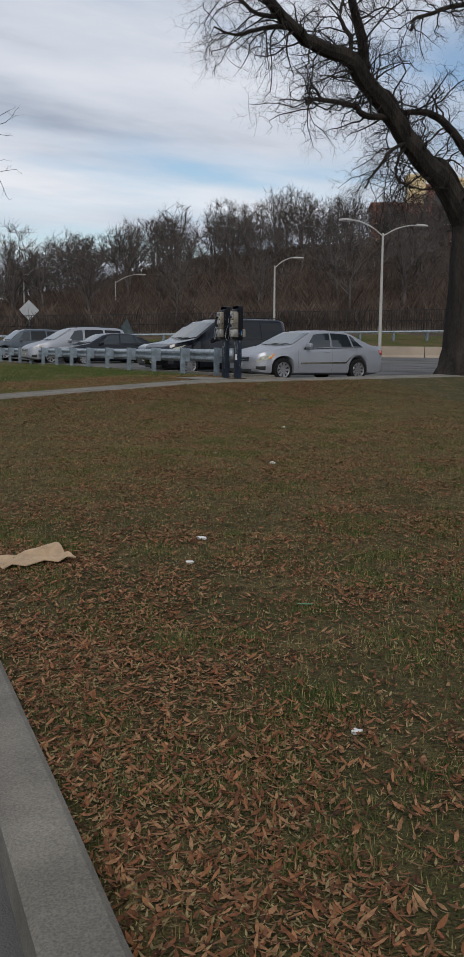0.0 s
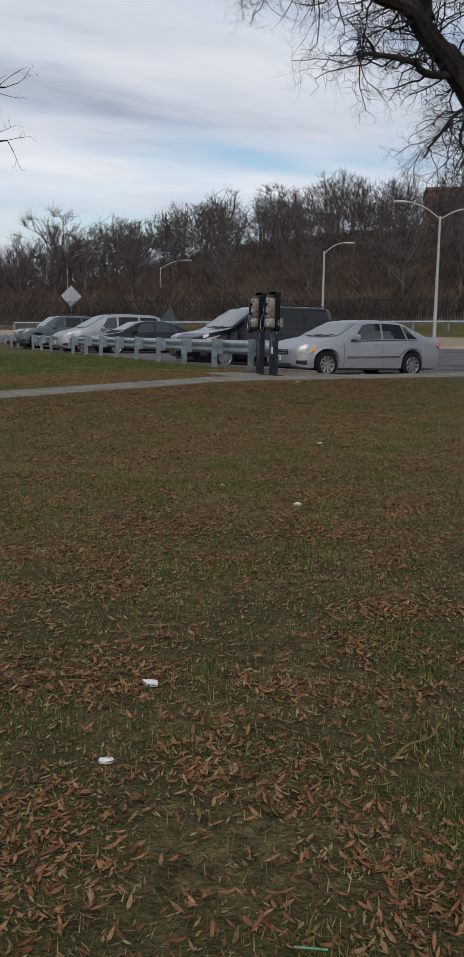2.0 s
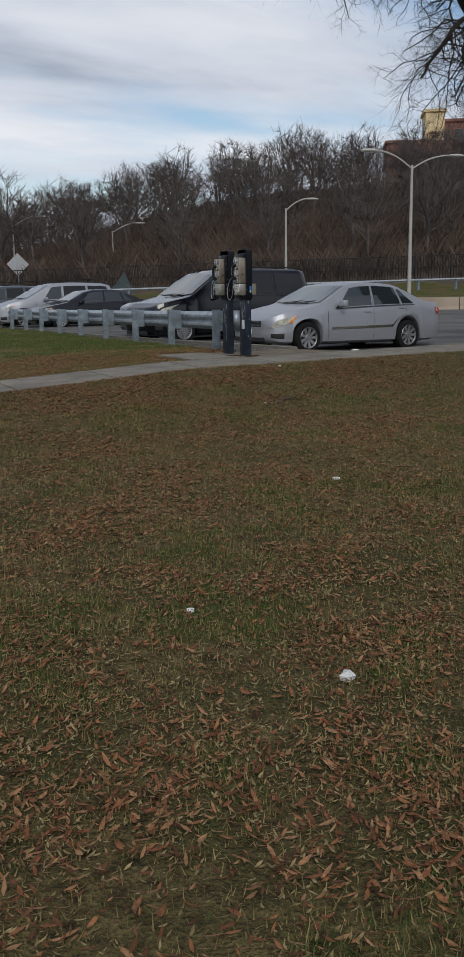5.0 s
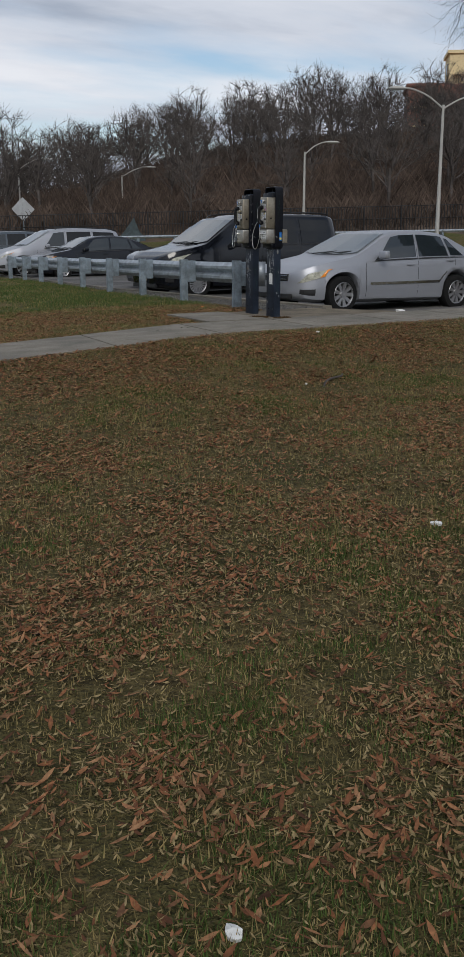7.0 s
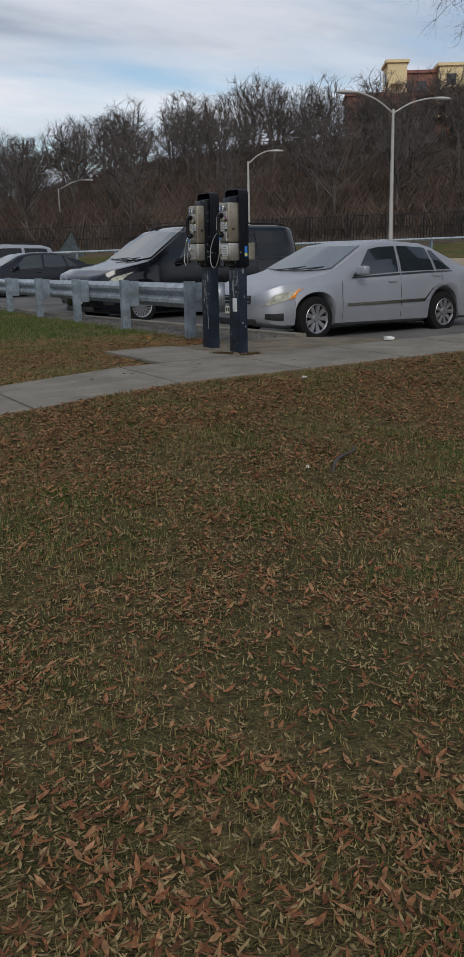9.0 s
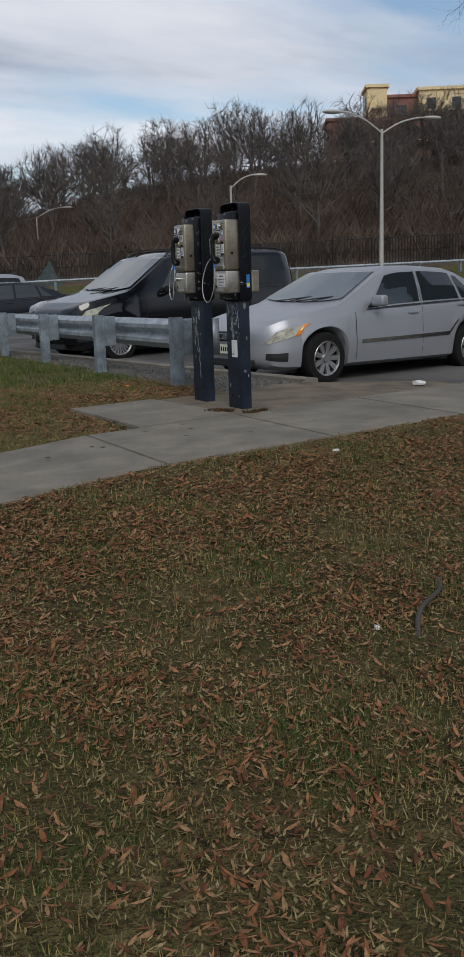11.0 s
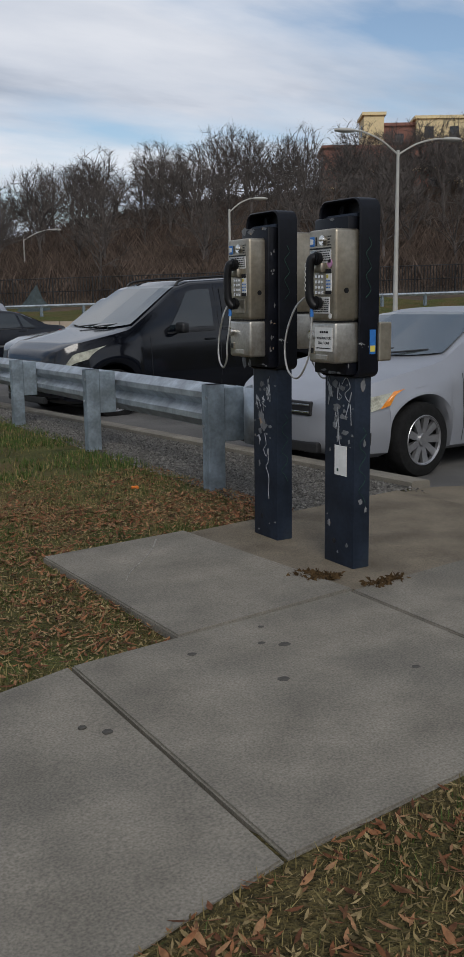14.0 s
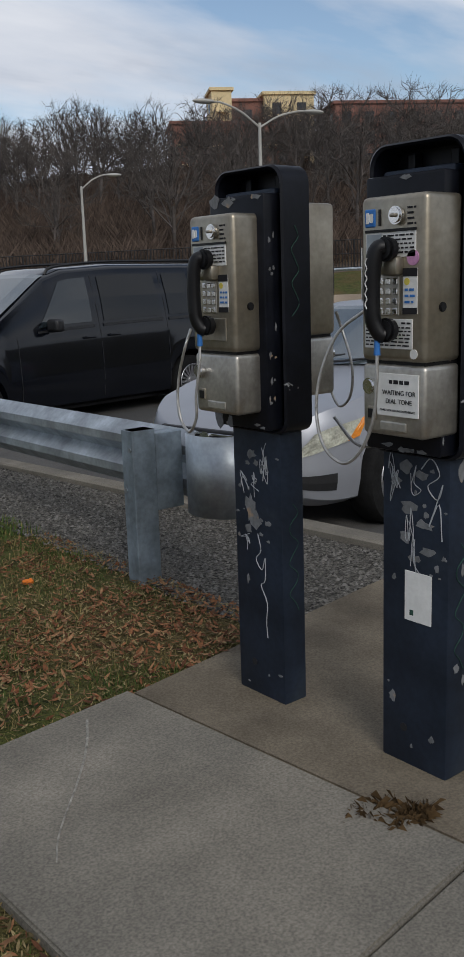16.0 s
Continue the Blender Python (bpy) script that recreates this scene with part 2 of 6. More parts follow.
M["blue_label"] = mat("blue_label", (0.02, 0.14, 0.42), 0.5, var=0.15, scale=40, bump=0)
M["yellow_label"] = mat("yellow_label", (0.60, 0.50, 0.10), 0.6, var=0.1, bump=0)
M["pink_label"] = mat("pink_label", (0.5, 0.25, 0.42), 0.6, var=0.2, scale=50, bump=0)
M["cable"] = mat("cable", (0.45, 0.44, 0.42), 0.4, metal=0.8, var=0.15, scale=60, fine=400, bump=0.3, bdist=0.001)
M["scrawl"] = mat("scrawl", (0.32, 0.34, 0.36), 0.7, var=0.2, scale=30, bump=0)
M["scrawl_dark"] = mat("scrawl_dark", (0.03, 0.07, 0.055), 0.7, var=0.2, scale=30, bump=0)
M["tarp"] = mat("tarp", (0.05, 0.064, 0.066), 0.7, var=0.3, scale=3, fine=20, bump=0.2)
M["orange"] = mat("orange", (0.7, 0.18, 0.03), 0.7, var=0.1, bump=0)


def glass_mat(name, tint, rough=0.03, spec=0.45):
    m = bpy.data.materials.new(name)
    m.use_nodes = True
    b = m.node_tree.nodes["Principled BSDF"]
    b.inputs["Base Color"].default_value = (*tint, 1)
    b.inputs["Roughness"].default_value = rough
    b.inputs["Specular IOR Level"].default_value = spec
    return m


M["car_glass"] = glass_mat("car_glass", (0.016, 0.022, 0.026), spec=0.8)
M["tinted_glass"] = glass_mat("tinted_glass", (0.006, 0.007, 0.008))
M["windscreen"] = glass_mat("windscreen", (0.06, 0.075, 0.08), spec=0.8)
M["windscreen"].node_tree.nodes["Principled BSDF"].inputs["IOR"].default_value = 2.0


# ---- mesh helpers ----
def part(name, bm, material, parent=None, label="", smooth=False, mats=()):
    """Links a bmesh as one mesh object under a thing or a part."""
    me = bpy.data.meshes.new(name)
    bm.to_mesh(me)
    bm.free()
    for x in (material, *mats):
        me.materials.append(x if not isinstance(x, str) else M[x])
    if smooth:
        me.polygons.foreach_set("use_smooth", [True] * len(me.polygons))
        if hasattr(me, "set_sharp_from_angle"):
            me.set_sharp_from_angle(angle=radians(38))
    ob = new(name, me)
    if parent is not None:
        ob.parent = parent
    if label:
        ob["label"] = label
    return ob


def raw(name, verts, faces, material, parent=None, label="", smooth=False):
    me = bpy.data.meshes.new(name)
    me.from_pydata(verts, [], faces)
    me.materials.append(M[material])
    if smooth:
        me.polygons.foreach_set("use_smooth", [True] * len(me.polygons))
    ob = new(name, me)
    if parent is not None:
        ob.parent = parent
    if label:
        ob["label"] = label
    return ob


def thing(name, label, category, at=(0, 0, 0), rz=0.0, group="", kind=""):
    e = new(name)
    e.empty_display_size = 0.1
    e.matrix_basis = pose(*at, 0, 0, rz)
    return tagged(e, label, category, group, kind)


def box(x0, x1, y0, y1, z0, z1, bevel=0.0, seg=2, bm=None):
    bm = bm or bmesh.new()
    r = bmesh.ops.create_cube(bm, size=1)
    bmesh.ops.scale(bm, vec=(x1 - x0, y1 - y0, z1 - z0), verts=r["verts"])
    bmesh.ops.translate(bm, vec=((x0 + x1) / 2, (y0 + y1) / 2, (z0 + z1) / 2), verts=r["verts"])
    if bevel:
        es = list({e for v in r["verts"] for e in v.link_edges})
        bmesh.ops.bevel(bm, geom=es, offset=bevel, segments=seg, affect="EDGES", profile=0.5)
    return bm


def cyl(c, r, depth, axis="z", seg=20, r2=None, bm=None, bevel=0.0):
    bm = bm or bmesh.new()
    turn = {"z": Matrix(), "x": Matrix.Rotation(radians(90), 4, "Y"), "y": Matrix.Rotation(radians(90), 4, "X")}[axis]
    ret = bmesh.ops.create_cone(bm, cap_ends=True, segments=seg, radius1=r, radius2=r if r2 is None else r2, depth=depth, matrix=Matrix.Translation(c) @ turn)
    if bevel:
        es = [e for e in {e for v in ret["verts"] for e in v.link_edges} if len(e.link_faces) == 2 and e.calc_face_angle(0) > 1]
        bmesh.ops.bevel(bm, geom=es, offset=bevel, segments=2, affect="EDGES")
    return bm


def prism(outline, axis, a, b, bm=None):
    """An outline of 2D points swept from a to b along an axis."""
    bm = bm or bmesh.new()

    def p3(p, q):
        return {"x": (q, p[0], p[1]), "y": (p[0], q, p[1]), "z": (p[0], p[1], q)}[axis]
    va = [bm.verts.new(p3(p, a)) for p in outline]
    vb = [bm.verts.new(p3(p, b)) for p in outline]
    n = len(outline)
    bm.faces.new(va)
    bm.faces.new(vb[::-1])
    for i in range(n):
        bm.faces.new((va[i], vb[i], vb[(i + 1) % n], va[(i + 1) % n]))
    bmesh.ops.recalc_face_normals(bm, faces=bm.faces)
    return bm


def smooth_line(points, steps=6):
    """Catmull-Rom through the points."""
    P = [Vector(p) for p in points]
    P = [P[0] * 2 - P[1]] + P + [P[-1] * 2 - P[-2]]
    out = []
    for i in range(1, len(P) - 2):
        for k in range(steps):
            t = k / steps
            a, b, c, d = P[i - 1], P[i], P[i + 1], P[i + 2]
            out.append(0.5 * (2 * b + (c - a) * t + (2 * a - 5 * b + 4 * c - d) * t * t + (3 * b - a - 3 * c + d) * t ** 3))
    out.append(P[-2])
    return out


def tube(points, r, seg=8, bm=None, r_end=None):
    bm = bm or bmesh.new()
    rings = []
    n = len(points)
    up = Vector((0.13, 0.07, 1)).normalized()
    for i, p in enumerate(points):
        d = (Vector(points[min(i + 1, n - 1)]) - Vector(points[max(i - 1, 0)])).normalized()
        a = d.cross(up)
        if a.length < 0.05:
            a = d.cross(Vector((1, 0, 0)))
        a.normalize()
        b = d.cross(a)
        rr = r if r_end is None else r + (r_end - r) * i / (n - 1)
        rings.append([bm.verts.new(Vector(p) + (a * math.cos(2 * math.pi * k / seg) + b * math.sin(2 * math.pi * k / seg)) * rr) for k in range(seg)])
    for i in range(n - 1):
        for k in range(seg):
            bm.faces.new((rings[i][k], rings[i][(k + 1) % seg], rings[i + 1][(k + 1) % seg], rings[i + 1][k]))
    bm.faces.new(rings[0][::-1])
    bm.faces.new(rings[-1])
    return bm


def lerp_tab(x, xs, zs):
    return float(np.interp(x, xs, zs))


# ---- the lie of the land ----
D = Vector((0.5, 0.866))


def uv(x, y):
    return (x - 10) * 0.5 + (y - 18) * 0.866, (x - 10) * 0.866 - (y - 18) * 0.5


def xy(u, v):
    return 10 + u * 0.5 + v * 0.866, 18 + u * 0.866 - v * 0.5


def slab_z(x):
    return -0.04 * min(5.5, max(0.0, 8.6 - x))


# the footpath bends gently away from the lot towards low x
EDGE_X = [-20.0, 2.0, 5.2, 6.2, 7.6, 8.1, 8.8, 9.2]
EDGE_Y = [8.5, 14.5, 15.4, 15.64, 15.95, 16.12, 16.28, 16.33]


def near_edge(x):
    return lerp_tab(x, EDGE_X, EDGE_Y) + max(0.0, x - 9.2) * 0.16 + max(0.0, x - 12.5) * 0.05


def kerb_x(y):
    return 11.78 - 0.10 * min(8.0, max(0.0, y - 19.3))


LOT = -0.17


def hill(u, v):
    top = lerp_tab(v, [-80, -44, -33, -18, -3, 10, 60], [1.2, 1.8, 5.0, 9.4, 11.3, 12.0, 12.8])
    h = lerp_tab(u, [36, 44, 45.5, 52, 57, 62, 106, 135, 400], [0, 0, 0.05, 0.95 + 0.018 * v, 1.3 + 0.02 * v, 2.0 + 0.02 * v, top, top + 1.5, top + 1])
    return LOT - 0.08 + h


def ground_z(x, y):
    u, v = uv(x, y)
    if u > 33:
        return hill(u, v)
    wob = 0.02 * noise.noise((x * 0.9, y * 0.9, 0)) + 0.012 * noise.noise((x * 3.1, y * 3.1, 3))
    rise = y - near_edge(x)
    t = min(1, max(0, (rise + 3.13) / 3.0))
    t = t * t * (3 - 2 * t)
    a = lerp_tab(rise, [-24, -11.3, -2.9, -0.15, 4], [-0.46, -0.43, -0.29, 0.004, 0.004])
    z = a + slab_z(x) * t + wob * (1 - 0.8 * t)
    if y > near_edge(x) + 0.25:
        z = min(z, slab_z(x) - 0.05)
        if y > near_edge(x) + 1.06:
            z = slab_z(x) - 0.015 + wob * 0.5 - 0.012 * max(0, y - 19)
            if x > 9.28 and y < 18.82:
                z = slab_z(x) - 0.06
        if x > 10.9 or y > 60:
            z = LOT - 0.12 if (x > kerb_x(y) - 0.02 or y > 60) else z
        if x > 11.5 and y < near_edge(x) + 0.0:
            z = a
    # added unseen bank behind the start: blocks low sky and darkens car reflections
    if y < -25:
        z += 0.35 * min(45, -25 - y)
    if x < 2.02 and y < 3.9:
        z = min(z, -0.60)
    return z


def grid_mesh(name, xs, ys, material):
    verts = [(x, y, ground_z(x, y)) for y in ys for x in xs]
    nx = len(xs)
    faces = [(j * nx + i, j * nx + i + 1, (j + 1) * nx + i + 1, (j + 1) * nx + i) for j in range(len(ys) - 1) for i in range(nx - 1)]
    return raw(name, verts, faces, material, smooth=True)


def spaced(spans):
    out = []
    for a, b, s in spans:
        out += list(np.arange(a, b - 1e-6, s))
    return out + [spans[-1][1]]


gx = spaced([(-900, -100, 200), (-100, -20, 10), (-20, 0, 1.5), (0, 16, 0.2), (16, 40, 1.5), (40, 140, 6), (140, 1100, 160)])
gy = spaced([(-900, -60, 140), (-60, -3, 6), (-3, 21, 0.2), (21, 40, 1.0), (40, 170, 4), (170, 1300, 160)])
ground_mesh = grid_mesh("ground", gx, gy, "lawn")
for k in ("lawn_green", "hill_soil"):
    ground_mesh.data.materials.append(M[k])
for f in ground_mesh.data.polygons:
    fu, fv = uv(f.center.x, f.center.y)
    if fu > 57:
        f.material_index = 2
    elif fu > 40 or (f.center.y > near_edge(f.center.x) + 1.2 and f.center.x < 10.7):
        f.material_index = 1
ground = tagged(ground_mesh, "patchy winter lawn of dull green and straw-brown grass", "lawn", kind="structure")

# parking lot and highway: one asphalt sheet behind the kerb
lot_y = [19.3, 21, 23, 25, 27.3, 40, 60]
bm = bmesh.new()
outline = [(kerb_x(y), y) for y in lot_y] + [xy(44, -60), xy(44, 120), (70, near_edge(70) + 6), (30, near_edge(30) + 2.0), (16, near_edge(16) + 1.0), (13.2, near_edge(13.2) + 1.35)]
bm.faces.new([bm.verts.new((x, y, LOT)) for x, y in outline])
bmesh.ops.recalc_face_normals(bm, faces=bm.faces)
if list(bm.faces)[0].normal.z < 0:
    bmesh.ops.reverse_faces(bm, faces=bm.faces)
lot = tagged(part("road", bm, "asphalt"), "worn grey asphalt of the parking lot and highway", "asphalt", kind="structure")


def slab(name, corners, top, thick, material, parent, bevel=0.006):
    """A concrete flag from four plan corners with heights by a function."""
    bm = bmesh.new()
    a = [bm.verts.new((x, y, top(x))) for x, y in corners]
    b = [bm.verts.new((x, y, top(x) - thick)) for x, y in corners]
    n = len(corners)
    bm.faces.new(a)
    bm.faces.new(b[::-1])
    for i in range(n):
        bm.faces.new((a[i], b[i], b[(i + 1) % n], a[(i + 1) % n]))
    bmesh.ops.recalc_face_normals(bm, faces=bm.faces)
    es = [e for e in bm.edges if all(v in a for v in e.verts)]
    if bevel:
        bmesh.ops.bevel(bm, geom=es, offset=bevel, segments=2, affect="EDGES")
    return part(name, bm, material, parent)


pavement = thing("pavement", "grey concrete footpath of cast flags with dark joints", "footpath", kind="structure")


def far_edge(x):
    return near_edge(x) + 1.24


GAP = 0.012
for i in range(-9, 6):
    x0 = 8.80 + i * 1.24
    x1 = x0 + 1.24 - GAP
    shift = 0.035
    slab("flag", [(x0, near_edge(x0)), (x1, near_edge(x1)), (x1 - shift, far_edge(x1)), (x0 - shift, far_edge(x0))], lambda x: slab_z(x) + 0.012, 0.10,
         "concrete", pavement)
# joint filler under the flags
jx = [-2.4, 0.0, 2.0, 3.1, 5.2, 6.2, 7.6, 8.1, 8.6, 8.8, 9.2, 12.5, 15.5]
for x0, x1 in zip(jx, jx[1:]):
    slab("joint", [(x0, near_edge(x0) + 0.05), (x1, near_edge(x1) + 0.05), (x1, far_edge(x1) - 0.05), (x0, far_edge(x0) - 0.05)], lambda x: slab_z(x) - 0.015, 0.05, "joint", pavement, 0.0)
slab("flag", [(9.17, far_edge(9.17) + GAP), (10.01, far_edge(10.0) + GAP), (9.86, 18.94), (9.09, 18.83)], lambda x: 0.018, 0.10, "concrete", pavement)
slab("flag", [(10.025, far_edge(10.02) + GAP), (11.6, far_edge(11.6) + GAP), (11.45, 19.22), (9.875, 18.94)], lambda x: 0.004, 0.10, "concrete_dark", pavement)
slab("flag", [(11.612, far_edge(11.61) + GAP), (13.2, far_edge(13.2) + GAP), (13.05, 19.15), (11.8, 19.28), (11.462, 19.22)], lambda x: -0.01 - 0.06 * max(0, x - 11.6), 0.16, "concrete_dark", pavement)

# gravel strip under the rail and the low kerb of the lot
gv = [(10.52, 19.03), (11.45, 19.24)] + [(kerb_x(y) - 0.16, y) for y in lot_y[:5]] + [(kerb_x(40) - 0.16, 40), (kerb_x(60) - 0.16, 60), (10.55, 60), (10.62, 23), (10.55, 20.5)]
bm = bmesh.new()
gt = [bm.verts.new((x, y, -0.005 - 0.012 * max(0, y - 19))) for x, y in gv]
gb = [bm.verts.new((x, y, -0.30 - 0.012 * max(0, y - 19))) for x, y in gv]
bm.faces.new(gt)
for i in range(len(gv)):
    bm.faces.new((gt[i], gb[i], gb[(i + 1) % len(gv)], gt[(i + 1) % len(gv)]))
bmesh.ops.recalc_face_normals(bm, faces=bm.faces)
tagged(part("gravel_strip", bm, "gravel"), "dark loose gravel verge along the guardrail", "gravel", kind="structure")
ky = lot_y[:5] + [40, 60]
bm = bmesh.new()
sec = [(-0.15, -0.4), (-0.15, 0.02), (-0.13, 0.03), (-0.01, 0.025), (0.0, 0.005), (0.01, -0.4)]
rings = [[bm.verts.new((kerb_x(y) + a, y, b - 0.012 * (y - 19))) for a, b in sec] for y in ky]
for r0, r1 in zip(rings, rings[1:]):
    for k in range(len(sec) - 1):
        bm.faces.new((r0[k], r0[k + 1], r1[k + 1], r1[k]))
bm.faces.new(rings[0])
bmesh.ops.recalc_face_normals(bm, faces=bm.faces)
tagged(part("kerb", bm, "concrete"), "low weathered concrete kerb edging the parking lot", "kerb", kind="structure")

# the start: a concrete kerb with asphalt beside it
bm = bmesh.new()
sec = [(-0.19, -0.75), (-0.185, -0.385), (-0.165, -0.372), (-0.02, -0.37), (0.0, -0.385), (0.005, -0.75)]
pts = [(2.09 - 0.03 * 3, -8), (2.09, 0.5), (2.12, 1.3), (2.16, 1.96), (2.22, 3.15), (2.25, 3.75)]
rings = [[bm.verts.new((x + a, y, b)) for a, b in sec] for x, y in pts]
for r0, r1 in zip(rings, rings[1:]):
    for k in range(len(sec) - 1):
        bm.faces.new((r0[k], r0[k + 1], r1[k + 1], r1[k]))
bm.faces.new(rings[-1])
bm.faces.new(rings[0])
bmesh.ops.recalc_face_normals(bm, faces=bm.faces)
tagged(part("kerb_path", bm, "concrete"), "pale worn concrete kerb at the edge of the lawn", "kerb", kind="structure")
bm = bmesh.new()
bm.faces.new([bm.verts.new(p) for p in ((-12, -8, -0.5), (1.9, -8, -0.5), (2.05, 3.6, -0.5), (-12, 3.6, -0.5))])
tagged(part("path_asphalt", bm, "asphalt"), "grey asphalt drive beside the kerb", "asphalt", kind="structure")


# ---- payphones ----
def hood(parent, z0, z1, w, x0, x1, label):
    """A shallow shell with rounded corners, open to the front: back, rim."""
    def ring(h, k, r):
        pts = []
        for cx, cz, a0 in ((h - r, k - r, 0), (-(h - r), k - r, 90), (-(h - r), z0 + r * 0.7, 180), (h - r, z0 + r * 0.7, 270)):
            for s in range(6):
                a = radians(a0 + s * 18)
                rr = r if a0 < 180 else r * 0.7
                pts.append((cx + rr * math.cos(a) * (1 if a0 < 180 else r / rr), cz + rr * math.sin(a)))
        return pts
    bm = bmesh.new()
    outer, inner = ring(w / 2, z1, 0.05), None
    inner = [(p[0] * (1 - 0.012 / (w / 2)), (p[1] - (z0 + z1) / 2) * (1 - 0.010 / ((z1 - z0) / 2)) + (z0 + z1) / 2) for p in outer]
    rows = [(outer, x1), (outer, x0 + 0.006), ([((a[0] + b[0]) / 2, (a[1] + b[1]) / 2) for a, b in zip(outer, inner)], x0), (inner, x0 + 0.006), (inner, x1 - 0.012)]
    vs = [[bm.verts.new((x, p[0], p[1])) for p in pts] for pts, x in rows]
    n = len(outer)
    for a, b in zip(vs, vs[1:]):
        for i in range(n):
            bm.faces.new((a[i], a[(i + 1) % n], b[(i + 1) % n], b[i]))
    bm.faces.new(vs[0])
    bm.faces.new(vs[-1][::-1])
    bmesh.ops.recalc_face_normals(bm, faces=bm.faces)
    h = part("hood", bm, "black_paint", parent, label, smooth=True)
    for y in (-w * 0.22, w * 0.22):
        part("bracket", box(x1 - 0.04, x1 - 0.012, y - 0.012, y + 0.012, z1 - 0.10, z1 - 0.02, 0.004), "black_paint", h)
    return h


def text_part(name, body, size, at, parent, material, rot=(90, 0, -90), label=""):
    c = bpy.data.curves.new(name, "FONT")
    c.body, c.size, c.align_x, c.align_y, c.extrude = body, size, "CENTER", "CENTER", 0.0004
    tmp = bpy.data.objects.new(name, c)
    me = bpy.data.meshes.new_from_object(tmp)
    bpy.data.objects.remove(tmp)
    me.materials.append(M[material])
    ob = new(name, me)
    ob.matrix_basis = pose(*at, *rot)
    ob.parent = parent
    if label:
        ob["label"] = label
    return ob


def bars(parent, x, y0, y1, z0, z1, rows, material="ink", name="print_line", seed=1):
    rng = random.Random(seed)
    hgt = (z1 - z0) / rows
    bm = bmesh.new()
    for k in range(rows):
        zz = z1 - (k + 0.5) * hgt
        a = y1
        while a > y0 + 0.004:
            b = max(y0, a - rng.uniform(0.006, 0.02))
            box(x - 0.0006, x, b, a, zz - hgt * 0.2, zz + hgt * 0.2, bm=bm)
            a = b - 0.004
    return part(name, bm, material, parent)


def payphone(name, label, front, y, side, z0=0.0, dressed=True, seed=0):
    """One steel telephone with its vault, handset, keys, labels and armoured cord. side -1 faces the lawn."""
    rng = random.Random(seed)
    t = thing(name, label, "payphone", (front, y, z0), 0 if side < 0 else 180)
    W, H0, H1, HT = 0.098, 0.895, 1.065, 1.435
    bmx = box(0.0, 0.125, -W, W, H1 + 0.003, HT, 0.014, 3)
    body = part("body", bmx, "steel", t, "scuffed bronze-stained steel upper housing", smooth=True)
    vault = part("vault", box(0.002, 0.125, -W + 0.002, W - 0.002, H0, H1 - 0.003, 0.012, 3), "vault", t, "scuffed grey steel coin vault", smooth=True)
    part("shadow_gap", box(0.012, 0.12, -W + 0.01, W - 0.01, H1 - 0.004, H1 + 0.004), "black_plastic", t)
    part("vault_lock", cyl((-0.006, 0.062, 1.010), 0.019, 0.02, "x", 20, bevel=0.004), "chrome", vault, "round steel lock cover", smooth=True)
    coin = part("coin_return", box(-0.003, 0.006, 0.047, 0.075, 0.930, 0.962, 0.003), "steel", vault)
    part("flap", box(-0.005, -0.002, 0.051, 0.071, 0.934, 0.956, 0.001), "black_plastic", coin)
    part("lower_panel", box(-0.003, 0.004, -0.045, 0.035, 0.908, 0.930, 0.003), "vault", vault)
    if dressed:
        card = part("notice", box(-0.0028, 0.001, -0.082, 0.043, 0.944, 1.042, 0.0008), "paper", vault, "white printed out-of-order notice")
        text_part("words", "WAITING FOR", 0.0155, (-0.0036, -0.024, 0.998), card, "ink")
        text_part("words", "DIAL TONE", 0.0155, (-0.0036, -0.024, 0.978), card, "ink")
        bars(card, -0.0032, -0.055, 0.005, 1.012, 1.034, 1, seed=3)
        text_part("words", "SORRY FOR THE INCONVENIENCE", 0.0068, (-0.0036, -0.02, 0.957), card, "ink")
    # upper furniture
    bl = part("blue_plate", box(-0.003, 0.004, 0.050, 0.082, 1.368, 1.408, 0.003), "blue_label", body, "blue card-symbol plate")
    part("symbol", box(-0.0042, -0.002, 0.068, 0.077, 1.376, 1.400, 0.001), "paper", bl)
    part("symbol", box(-0.0042, -0.002, 0.055, 0.065, 1.378, 1.398, 0.003), "paper", bl)
    part("coin_slot", box(-0.002, 0.004, 0.034, 0.040, 1.370, 1.406), "black_plastic", body)
    bezel = part("coin_bezel", cyl((-0.007, -0.018, 1.390), 0.020, 0.016, "x", 24, bevel=0.004), "chrome", body, "round steel coin release", smooth=True)
    part("lever", box(-0.022, -0.012, -0.026, -0.010, 1.386, 1.394, 0.003), "steel", bezel)
    bars(body, -0.0008, -0.07, -0.045, 1.365, 1.410, 4, seed=5)
    card2 = part("instruction_card", box(-0.002, 0.003, -0.070, 0.078, 1.300, 1.356, 0.001), "paper", body, "white instruction card under a window")
    part("card_frame", box(-0.004, -0.001, -0.072, 0.080, 1.356, 1.362), "black_plastic", card2)
    bars(card2, -0.0026, -0.066, 0.025, 1.306, 1.352, 5, seed=seed + 7)
    part("card_panel", box(-0.0032, -0.001, 0.03, 0.074, 1.304, 1.352), "galv", card2)
    keypad = part("keypad", box(-0.002, 0.004, -0.022, 0.040, 1.172, 1.262, 0.002), "vault", body)
